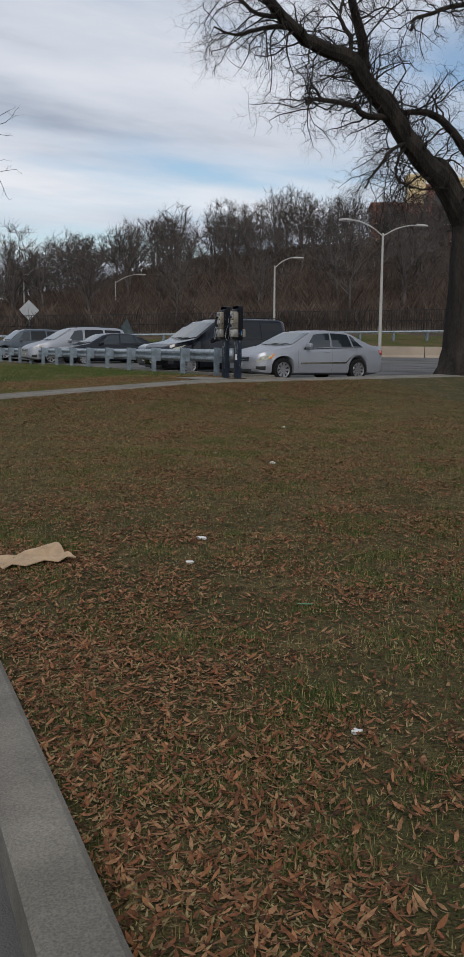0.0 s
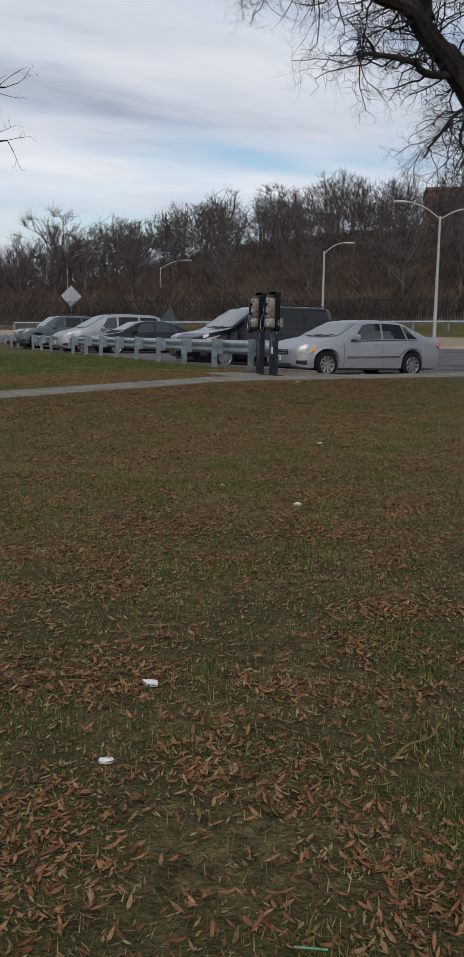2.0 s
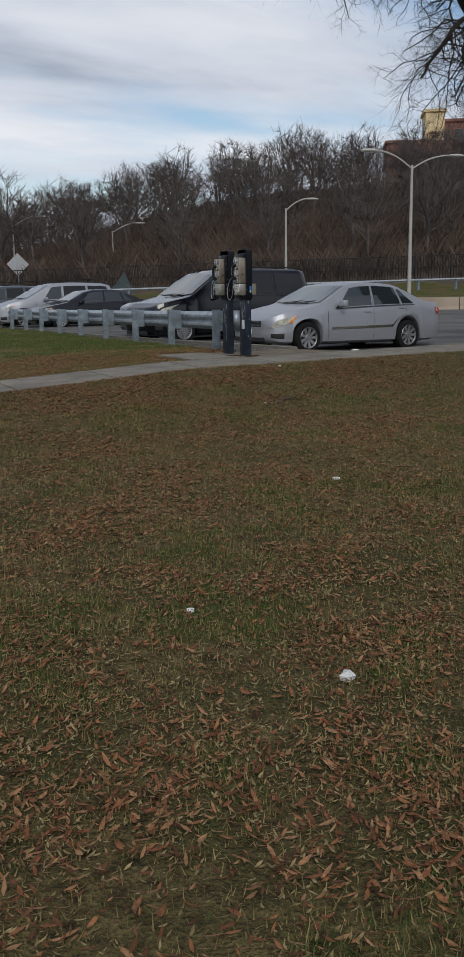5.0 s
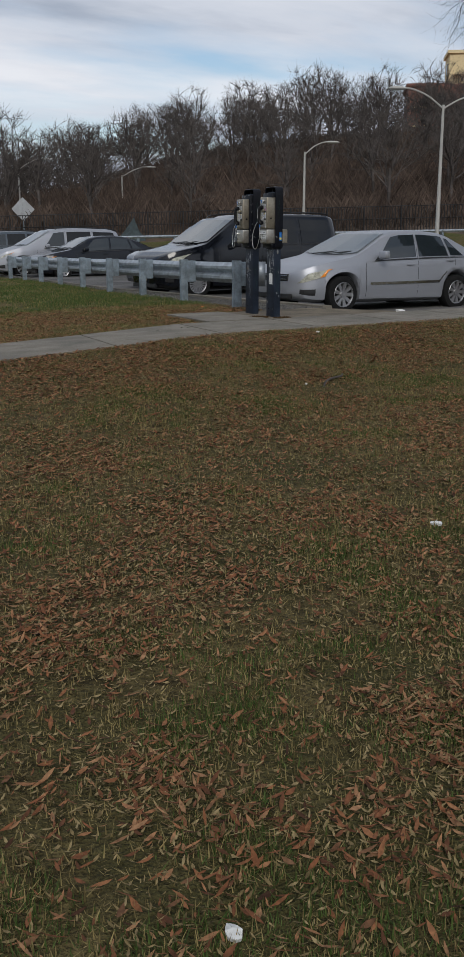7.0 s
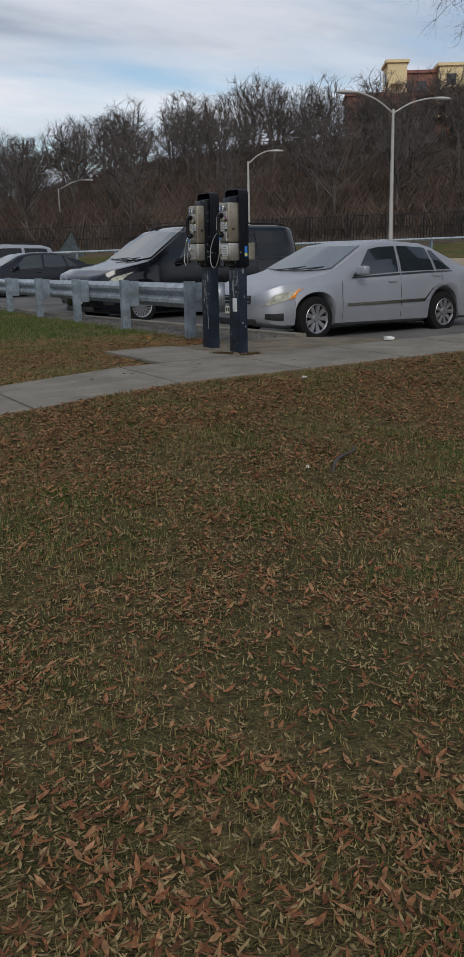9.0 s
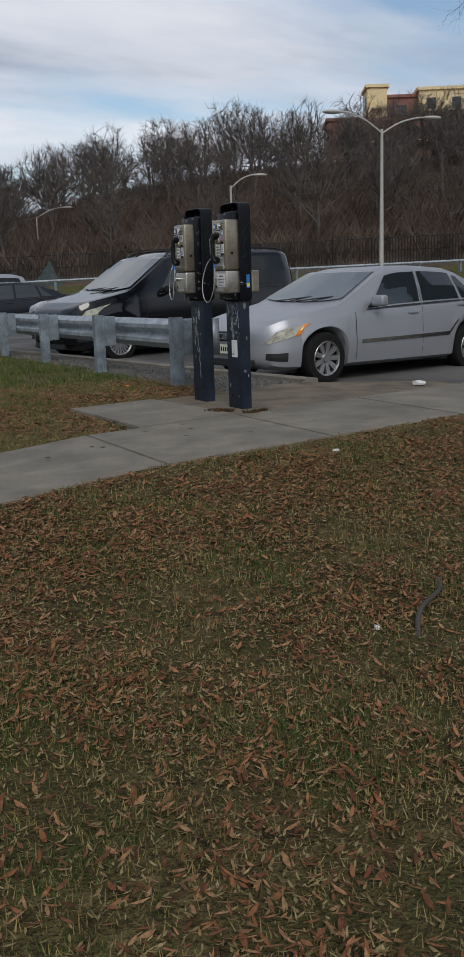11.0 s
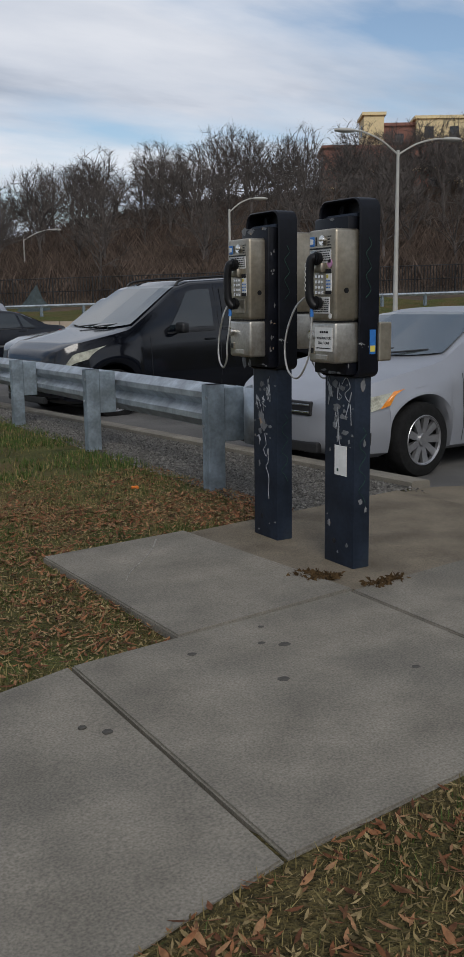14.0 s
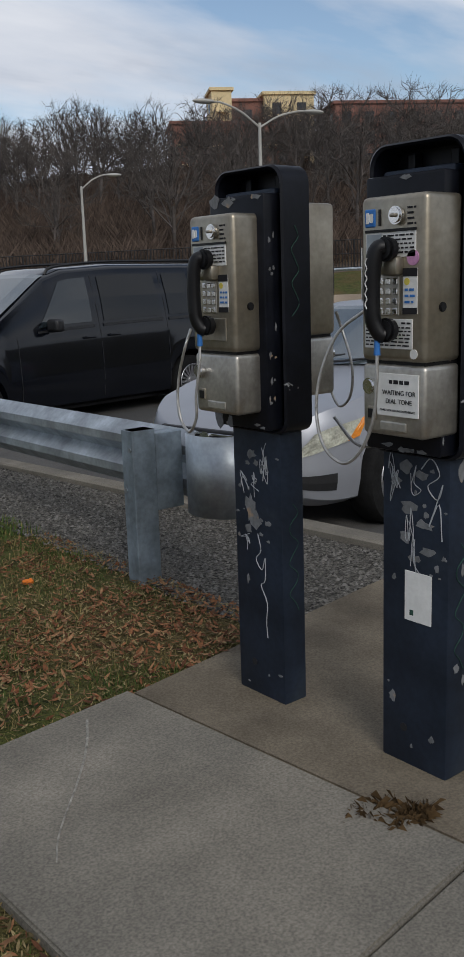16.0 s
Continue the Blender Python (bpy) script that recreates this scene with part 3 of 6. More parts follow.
    for r in range(4):
        for c in range(3):
            kx, kz = 0.030 - c * 0.021, 1.248 - r * 0.022
            part("key", box(-0.006, 0.0, kx - 0.0075, kx + 0.0075, kz - 0.007, kz + 0.007, 0.002, 1), "chrome", keypad)
    rate = part("rate_card", box(-0.002, 0.003, -0.075, -0.034, 1.176, 1.276, 0.001), "paper", body, "white rate card with black bands")
    part("band", box(-0.003, -0.001, -0.075, -0.034, 1.258, 1.276), "ink", rate)
    part("band", box(-0.003, -0.001, -0.075, -0.034, 1.176, 1.190), "ink", rate)
    part("dot", cyl((-0.0025, -0.046, 1.247), 0.008, 0.001, "x", 14), "yellow_label", rate)
    bars(rate, -0.0027, -0.072, -0.04, 1.196, 1.236, 3, "blue_label", seed=seed + 2)
    if dressed:
        part("round_sticker", cyl((-0.001, -0.062, 1.298), 0.017, 0.002, "x", 20), "pink_label", body, "round faded pink sticker")
        low = part("lower_card", box(-0.002, 0.003, -0.062, 0.082, 1.098, 1.165, 0.001), "paper", body, "scratched white information card")
        bars(low, -0.0027, -0.058, 0.078, 1.102, 1.150, 6, seed=11)
        bars(low, -0.0027, -0.058, -0.03, 1.151, 1.161, 1, seed=12)
        tag = part("side_sticker", box(0.004, 0.085, W - 0.001, W + 0.0012, 1.205, 1.325), "paper", body, "torn white sticker scrawled with marker")
        part("scrawl", tube(smooth_line([(0.02, W + 0.002, 1.22), (0.03, W + 0.002, 1.30), (0.045, W + 0.002, 1.24), (0.06, W + 0.002, 1.31), (0.07, W + 0.002, 1.23)], 4), 0.0016, 5), "ink", tag)
        part("dot_sticker", cyl((-0.001, -0.066, 1.088), 0.011, 0.002, "x", 16), "paper", body)
    else:
        part("lower_panel", box(-0.003, 0.003, -0.062, 0.080, 1.098, 1.160, 0.002), "steel", body)
    part("side_lock", cyl((0.055, -W - 0.001, 1.190), 0.011, 0.008, "y", 16, bevel=0.002), "black_plastic", body)
    # handset on its cradle
    part("cradle", box(-0.026, 0.002, -0.036, 0.032, 1.262, 1.302, 0.008), "steel", body, "cast steel handset cradle", smooth=True)
    hs = part("handset", tube(smooth_line([(-0.034, -0.008, 1.322), (-0.046, 0.002, 1.318), (-0.052, 0.008, 1.285), (-0.052, 0.012, 1.225), (-0.050, 0.010, 1.165), (-0.040, 0.000, 1.135), (-0.032, -0.006, 1.130)], 5), 0.0185, 12),
              "black_plastic", t, "worn black plastic handset", smooth=True)
    part("earpiece", cyl((-0.028, -0.012, 1.318), 0.028, 0.03, "x", 20, 0.024, bevel=0.006), "black_plastic", hs, smooth=True)
    part("mouthpiece", cyl((-0.026, -0.012, 1.142), 0.028, 0.028, "x", 20, 0.024, bevel=0.006), "black_plastic", hs, smooth=True)
    if dressed:
        part("scrawl", tube(smooth_line([(-0.0708, 0.012 + 0.006 * (k % 2) - 0.003, 1.30 - 0.011 * k) for k in range(11)], 3), 0.0015, 5), "paper", hs, "white marker scrawl")
    part("cord_collar", cyl((-0.044, 0.004, 1.104), 0.008, 0.035, "z", 12, 0.0065), "blue_label", hs, "blue strain-relief collar")
    cord = [(-0.044, 0.004, 1.09), (-0.048, 0.002, 1.02), (-0.052, 0.012, 0.93), (-0.06, 0.05, 0.855), (-0.06, 0.105, 0.828), (-0.06, 0.165, 0.862),
            (-0.055, 0.195, 0.94), (-0.045, 0.190, 1.03), (-0.02, 0.155, 1.13), (0.02, 0.099, 1.185)]
    if not dressed:
        cord = [(-0.044, 0.004, 1.09), (-0.052, 0.0, 1.03), (-0.06, 0.01, 0.95), (-0.06, 0.012, 0.89), (-0.058, 0.05, 0.845), (-0.055, 0.095, 0.872),
                (-0.05, 0.115, 0.93), (-0.045, 0.110, 1.0), (-0.045, 0.075, 1.08), (-0.02, 0.078, 1.13)]
    part("cord", tube(smooth_line(cord, 6), 0.0042, 8), "cable", t, "steel armoured handset cord", smooth=True)
    return t


def chips(parent, spots, x, axis="x", seed=0):
    """Flaked paint: thin ragged islands of grey primer."""
    rng = random.Random(seed)
    for (a, z, w, h) in spots:
        bm = bmesh.new()
        n = 11
        pts = [(a + w * math.cos(2 * math.pi * k / n) * rng.uniform(0.45, 1.1), z + h * math.sin(2 * math.pi * k / n) * rng.uniform(0.45, 1.1)) for k in range(n)]
        prism(pts, axis, x - 0.0006, x + 0.0006, bm)
        part("paint_chip", bm, "chip_paint", parent)


def pedestal(x, y, label, seed):
    t = thing("payphone_pedestal", label, "pedestal", (x, y, 0.0), 2.0, "payphone pedestals")
    top = 1.56
    post = part("post", box(-0.045, 0.045, -0.105, 0.105, 0.0, 1.50, 0.008), "pole_paint", t, "dark blue-black painted steel post", smooth=True)
    part("base_hole", cyl((-0.0455, 0.03, 0.105), 0.011, 0.004, "x", 14), "ink", post)
    hood(t, 0.83, top, 0.285, -0.055, 0.047, "black steel hood with chipped paint")
    mount = part("mounting_box", box(-0.095, -0.0, -0.115, 0.115, 0.845, 1.485, 0.008), "black_paint", t, "black mounting box with flaked paint", smooth=True)
    part("rear_flange", box(0.046, 0.060, -0.11, 0.11, 0.84, 1.50, 0.004), "black_paint", t)
    rng = random.Random(seed)
    if seed == 2:
        chips(post, [(0.03, 0.80, 0.03, 0.02), (-0.02, 0.785, 0.022, 0.014), (0.06, 0.76, 0.02, 0.016), (0.02, 0.70, 0.03, 0.02), (-0.03, 0.66, 0.035, 0.016), (0.03, 0.62, 0.028, 0.02),
                     (-0.04, 0.595, 0.03, 0.012), (0.0, 0.57, 0.02, 0.012), (0.07, 0.18, 0.012, 0.02), (-0.06, 0.10, 0.01, 0.012)], -0.0455, seed=4)
        chips(post, [(0.01, 0.55, 0.008, 0.02), (-0.01, 0.30, 0.012, 0.016), (0.02, 0.26, 0.010, 0.02), (0.0, 0.80, 0.014, 0.03)], -0.1055, "y", seed=6)
        note = part("notice", box(-0.0475, -0.0448, -0.055, 0.028, 0.405, 0.535), "paper", post, "plain white paper notice pasted on the post")
        part("mark", box(-0.0482, -0.047, 0.0, 0.012, 0.42, 0.434, 0.001), "scrawl_dark", note)
        scr = [(-0.02, 0.80), (-0.05, 0.83), (-0.075, 0.79), (-0.04, 0.76), (-0.07, 0.73), (-0.085, 0.77), (-0.06, 0.70), (-0.045, 0.66), (-0.075, 0.72), (-0.085, 0.63)]
        lab = part("rear_sticker", box(0.0, 0.03, -0.1445, -0.1420, 0.93, 1.03), "blue_label", t, "blue and yellow sticker on the hood side")
        part("sticker_band", box(0.002, 0.028, -0.1452, -0.1440, 0.94, 0.965), "yellow_label", lab)
    else:
        chips(post, [(0.02, 0.76, 0.025, 0.018), (0.0, 0.735, 0.014, 0.012), (0.03, 0.60, 0.03, 0.05), (0.01, 0.56, 0.034, 0.03), (0.04, 0.53, 0.02, 0.02), (0.05, 0.37, 0.008, 0.02)], -0.0455, seed=9)
        chips(mount, [(0.09, 1.475, 0.03, 0.02), (0.03, 1.47, 0.03, 0.016), (0.10, 0.862, 0.026, 0.03), (0.05, 0.862, 0.018, 0.02)], -0.0955, seed=12)
        scr = [(0.0, 0.52), (-0.012, 0.47), (0.01, 0.44), (-0.015, 0.41), (-0.03, 0.45), (-0.028, 0.38), (-0.01, 0.36), (-0.035, 0.31), (-0.03, 0.25), (-0.034, 0.2)]
    part("scrawl", tube(smooth_line([(-0.0465, a, z) for a, z in scr], 4), 0.0016, 5), "scrawl", post, "scratched white scrawl")
    for s in range(5):
        y_, z_ = rng.uniform(-0.05, 0.07), rng.uniform(0.5, 0.8)
        part("scrawl", tube(smooth_line([(-0.0465, y_ + rng.uniform(-0.022, 0.022), z_ + rng.uniform(-0.05, 0.05)) for _ in range(8)], 4), 0.0011, 5), "scrawl", post)
    for s in range(16):
        chips(post, [(rng.uniform(-0.095, 0.095), rng.choice((rng.uniform(0.5, 0.84), rng.uniform(0.03, 0.84))), rng.uniform(0.004, 0.012), rng.uniform(0.003, 0.012))], -0.0455, seed=seed * 90 + s)
    rngz = [(0.02 * math.sin(k * 1.9), 0.62 - 0.03 * k) for k in range(12)]
    part("scrawl", tube(smooth_line([(a, -0.1062, z) for a, z in rngz], 3), 0.0013, 5), "scrawl_dark", post)
    rngz = [(-0.01 + 0.015 * math.sin(k * 2.1), 1.40 - 0.03 * k) for k in range(9)]
    part("scrawl", tube(smooth_line([(a, -0.1435, z) for a, z in rngz], 3), 0.0013, 5), "scrawl_dark", t)
    for k in range(14):
        z = rng.uniform(0.88, 1.4)
        chips(mount, [(rng.uniform(-0.088, -0.06), z, rng.uniform(0.003, 0.007), rng.uniform(0.004, 0.014))], -0.1155, "y", seed=seed * 40 + k)
    for k in range(6):
        chips(mount, [(rng.uniform(-0.11, 0.11), rng.choice((1.477, 0.853, 0.86)), rng.uniform(0.008, 0.022), rng.uniform(0.004, 0.009))], -0.0955, "x", seed=seed * 70 + k)
    return t


pedestal(10.235, 18.065, "dark blue painted payphone pedestal with flaked paint and a pasted notice", 2)
pedestal(10.217, 18.658, "dark blue painted payphone pedestal with scratched graffiti", 1)
payphone("payphone", "scuffed steel payphone with a black handset and white notice", 10.075, 18.035, -1, dressed=True, seed=1)
payphone("payphone", "scuffed steel payphone with black handset, steel cord looped below", 10.040, 18.666, -1, dressed=False, seed=2)
payphone("payphone", "steel payphone on the rear of the pedestal, seen from its side", 10.407, 18.658, 1, z0=0.03, dressed=False, seed=3)
jb = thing("junction_box", "small grey steel box on the rear of the pedestal", "box", (10.30, 18.0, 0))
part("cover", box(-0.02, 0.045, -0.09, -0.01, 0.90, 1.06, 0.006), "steel", jb)
lc = thing("loose_cable", "slack grey cable hanging between the two pedestals", "cable")
part("cable", tube(smooth_line([(10.36, 18.52, 0.86), (10.33, 18.40, 0.80), (10.30, 18.28, 0.83), (10.29, 18.2, 0.95), (10.31, 18.16, 1.12)], 6), 0.005, 8), "cable", lc, smooth=True)


# ---- guardrail ----
POST_Y0, POST_D, RAIL_X = 19.935, 2.15, 10.56


def rail_drop(y):
    return -0.012 * max(0, y - 19)


def w_beam(y0, y1, parent):
    prof = [(-0.01, -0.155), (-0.02, -0.145), (-0.055, -0.115), (-0.075, -0.095), (-0.075, -0.055), (-0.03, -0.02), (-0.012, 0.0), (-0.03, 0.02), (-0.075, 0.055), (-0.075, 0.095), (-0.055, 0.115), (-0.02, 0.145), (-0.01, 0.155)]
    back = [(x + 0.006, z * 0.985) for x, z in prof[::-1]]
    bm = bmesh.new()
    sec = prof + back
    a = [bm.verts.new((x, y0, z + 0.47 + rail_drop(y0))) for x, z in sec]
    b = [bm.verts.new((x, y1, z + 0.47 + rail_drop(y1))) for x, z in sec]
    n = len(sec)
    for i in range(n):
        bm.faces.new((a[i], a[(i + 1) % n], b[(i + 1) % n], b[i]))
    bm.faces.new(a)
    bm.faces.new(b[::-1])
    bmesh.ops.recalc_face_normals(bm, faces=bm.faces)
    return part("beam", bm, "galv", parent, smooth=True)


rail = thing("guardrail", "galvanised steel guardrail of corrugated beams on channel posts", "guardrail", (RAIL_X, 0, 0))
N_POST = 20
for k in range(N_POST):
    y = POST_Y0 + k * POST_D
    d = rail_drop(y)
    bm = bmesh.new()
    prism([(-0.055, -0.045), (0.06, -0.045), (0.06, -0.038), (-0.048, -0.038), (-0.048, 0.038), (0.06, 0.038), (0.06, 0.045), (-0.055, 0.045)], "z", -0.4 + d, 0.66 + d, bm)
    bmesh.ops.translate(bm, vec=(0, y, 0), verts=bm.verts)
    bmesh.ops.bevel(bm, geom=[e for e in bm.edges if abs(e.verts[0].co.z - e.verts[1].co.z) > 0.5], offset=0.004, segments=1, affect="EDGES")
    po = part("post", bm, "galv_post", rail)
    part("block", box(0.062, 0.20, y - 0.04, y + 0.04, 0.30 + d, 0.64 + d, 0.005), "galv_post", rail)
    if k < 8:
        part("bolt", cyl((-0.057, y - 0.025, 0.58 + d), 0.011, 0.008, "x", 8), "galv", po)
        part("bolt", cyl((-0.057, y + 0.02, 0.40 + d), 0.011, 0.008, "x", 8), "galv", po)
    if k < N_POST - 1:
        bmo = w_beam(y - 0.16 if k else y - 0.05, y + POST_D - 0.15, rail)
        bmo.location.x = 0.285 + (0.004 if k % 2 else 0)
        for s in (0.04, -0.04):
            if k < 6:
                part("bolt", cyl((0.236, y + 0.12 + s, 0.47 + d + s * 0.8), 0.012, 0.012, "x", 8), "galv", bmo).location.x = -bmo.location.x
bm = bmesh.new()
arc = [(0.21 + 0.085 * math.cos(radians(a)) - 0.03, 19.56 - 0.0 + 0.085 * math.sin(radians(a)) - 0.02) for a in range(-250, 20, 15)]
arc = [(0.24, 19.86)] + [(0.215 + 0.12 * math.cos(radians(a)), 19.66 + 0.16 * math.sin(radians(a))) for a in range(150, 300, 10)]
vs = [[bm.verts.new((x, y, z)) for x, y in arc] for z in (0.30, 0.64)]
for i in range(len(arc) - 1):
    bm.faces.new((vs[0][i], vs[0][i + 1], vs[1][i + 1], vs[1][i]))
endp = part("end_shoe", bm, "galv", rail, "curved galvanised end piece", smooth=True)
so = endp.modifiers.new("thick", "SOLIDIFY")
so.thickness = 0.004


# ---- cars ----
class Shell:
    """A car body lofted along its length; local x runs from nose to tail, y is lateral."""

    def __init__(self, length, top, belt, width, zb, hubs, wheel_r, tumble=0.36):
        self.L, self.top, self.belt, self.width = length, top, belt, width
        self.zb, self.hubs, self.wr, self.tumble = zb, hubs, wheel_r, tumble
        xs = np.linspace(0, length, 400)
        k = np.hanning(13)
        k /= k.sum()
        pad = 6

        def soft(tab):
            v = np.interp(xs, [p[0] for p in tab], [p[1] for p in tab])
            return np.convolve(np.pad(v, pad, mode="edge"), k, "valid")
        self.xs, self.tz, self.bz, self.w = xs, soft(top), soft(belt), soft(width)

    def section(self, x):
        T, B, W = (float(np.interp(x, self.xs, a)) for a in (self.tz, self.bz, self.w))
        B = min(B, T - 0.03)
        zb = self.zb + 0.10 * max(0, 1 - x / 0.35) ** 2 + 0.12 * max(0, 1 - (self.L - x) / 0.4) ** 2
        lip = 0.0
        for h in self.hubs:
            r = self.wr * 1.13
            if abs(x - h) < r:
                zb = max(zb, self.wr + math.sqrt(r * r - (x - h) ** 2) - 0.01)
                lip = 0.006
        B = max(B, zb + 0.06)
        T = max(T, B + 0.03)
        Wb = W * 0.962
        Wr = Wb - self.tumble * max(0, T - B - 0.04) - 0.02
        H = B - zb
        return [(0, zb), (W * 0.84, zb), (W * 0.972 + lip, zb + min(0.05, H * 0.2)), (W * 0.998 + lip, zb + 0.30 * H), (W, zb + 0.52 * H), (W * 0.985, zb + 0.66 * H), (W * 0.982, zb + 0.86 * H),
                (Wb, B), (Wb + (Wr - Wb) * 0.42, B + 0.46 * (T - B)), (Wr, B + 0.90 * (T - B)), (Wr * 0.93, B + 0.965 * (T - B)), (Wr * 0.6, T - 0.004), (0, T)]

    def at(self, x, q, side):
        s = self.section(x)
        i = min(int(q), len(s) - 2)
        f = q - i
        return Vector((x, side * (s[i][0] + f * (s[i + 1][0] - s[i][0])), s[i][1] + f * (s[i + 1][1] - s[i][1])))

    def body(self):
        n = max(60, int(self.L / 0.045))
        st = sorted(set([self.L * i / n for i in range(n + 1)] + [h + s * self.wr * 1.13 * c for h in self.hubs for s in (-1, 1) for c in (0.999, 0.97, 0.9)]))
        bm = bmesh.new()
        rings = []
        for x in st:
            s = self.section(x)
            nose = min(1.0, 0.90 + 0.10 * math.sqrt(min(1, x / 0.06))) * min(1.0, 0.90 + 0.10 * math.sqrt(min(1, (self.L - x) / 0.06)))
            half = [(y * nose, z) for y, z in s]
            loop = [(y, z) for y, z in half] + [(-y, z) for y, z in half[-2:0:-1]]
            rings.append([bm.verts.new((x, y, z)) for y, z in loop])
        m = len(rings[0])
        for a, b in zip(rings, rings[1:]):
            for i in range(m):
                bm.faces.new((a[i], b[i], b[(i + 1) % m], a[(i + 1) % m]))
        bm.faces.new(rings[0])
        bm.faces.new(rings[-1][::-1])
        bmesh.ops.recalc_face_normals(bm, faces=bm.faces)
        return bm

    def patch(self, corners, side, off=0.006, n=8, m=4):
        """A panel on the flank: corners (x, q) front-low, rear-low, rear-high, front-high."""
        bm = bmesh.new()
        a, b, c, d = corners
        g = []
        for j in range(m + 1):
            v = j / m
            row = []
            for i in range(n + 1):
                u = i / n
                x = (a[0] * (1 - u) + b[0] * u) * (1 - v) + (d[0] * (1 - u) + c[0] * u) * v
                q = (a[1] * (1 - u) + b[1] * u) * (1 - v) + (d[1] * (1 - u) + c[1] * u) * v
                p = self.at(x, q, side)
                row.append(bm.verts.new(p + Vector((0, side * off, off * 0.35))))
            g.append(row)
        for j in range(m):
            for i in range(n):
                bm.faces.new((g[j][i], g[j][i + 1], g[j + 1][i + 1], g[j + 1][i]))
        bmesh.ops.recalc_face_normals(bm, faces=bm.faces)
        if sum(f.normal.y for f in bm.faces) * side < 0:
            bmesh.ops.reverse_faces(bm, faces=bm.faces)
        return bm

    def across(self, x0, x1, f0, f1, off=0.006, n=10, m=12, bow=0.0):
        """A panel across the top: x0 low end, x1 high end, half-width fractions of the roof edge."""
        bm = bmesh.new()
        g = []
        for i in range(n + 1):
            u = i / n
            row = []
            for j in range(m + 1):
                w = -1 + 2 * j / m
                x = x0 + (x1 - x0) * u + bow * w * w * (1 - u)
                s = self.section(x)
                fr = (f0 + (f1 - f0) * u)
                ymax = s[9][0] * fr
                y = ymax * w
                zs = [(s[12][0], s[12][1]), (s[11][0], s[11][1]), (s[10][0], s[10][1]), (s[9][0], s[9][1])]
                z = float(np.interp(abs(y), [p[0] for p in zs], [p[1] for p in zs]))
                row.append(bm.verts.new((x + (-off if x1 > x0 else off), y, z + off)))
            g.append(row)
        for i in range(n):
            for j in range(m):
                bm.faces.new((g[i][j], g[i + 1][j], g[i + 1][j + 1], g[i][j + 1]))
        bmesh.ops.recalc_face_normals(bm, faces=bm.faces)
        if sum(f.normal.z for f in bm.faces) < 0:
            bmesh.ops.reverse_faces(bm, faces=bm.faces)
        return bm


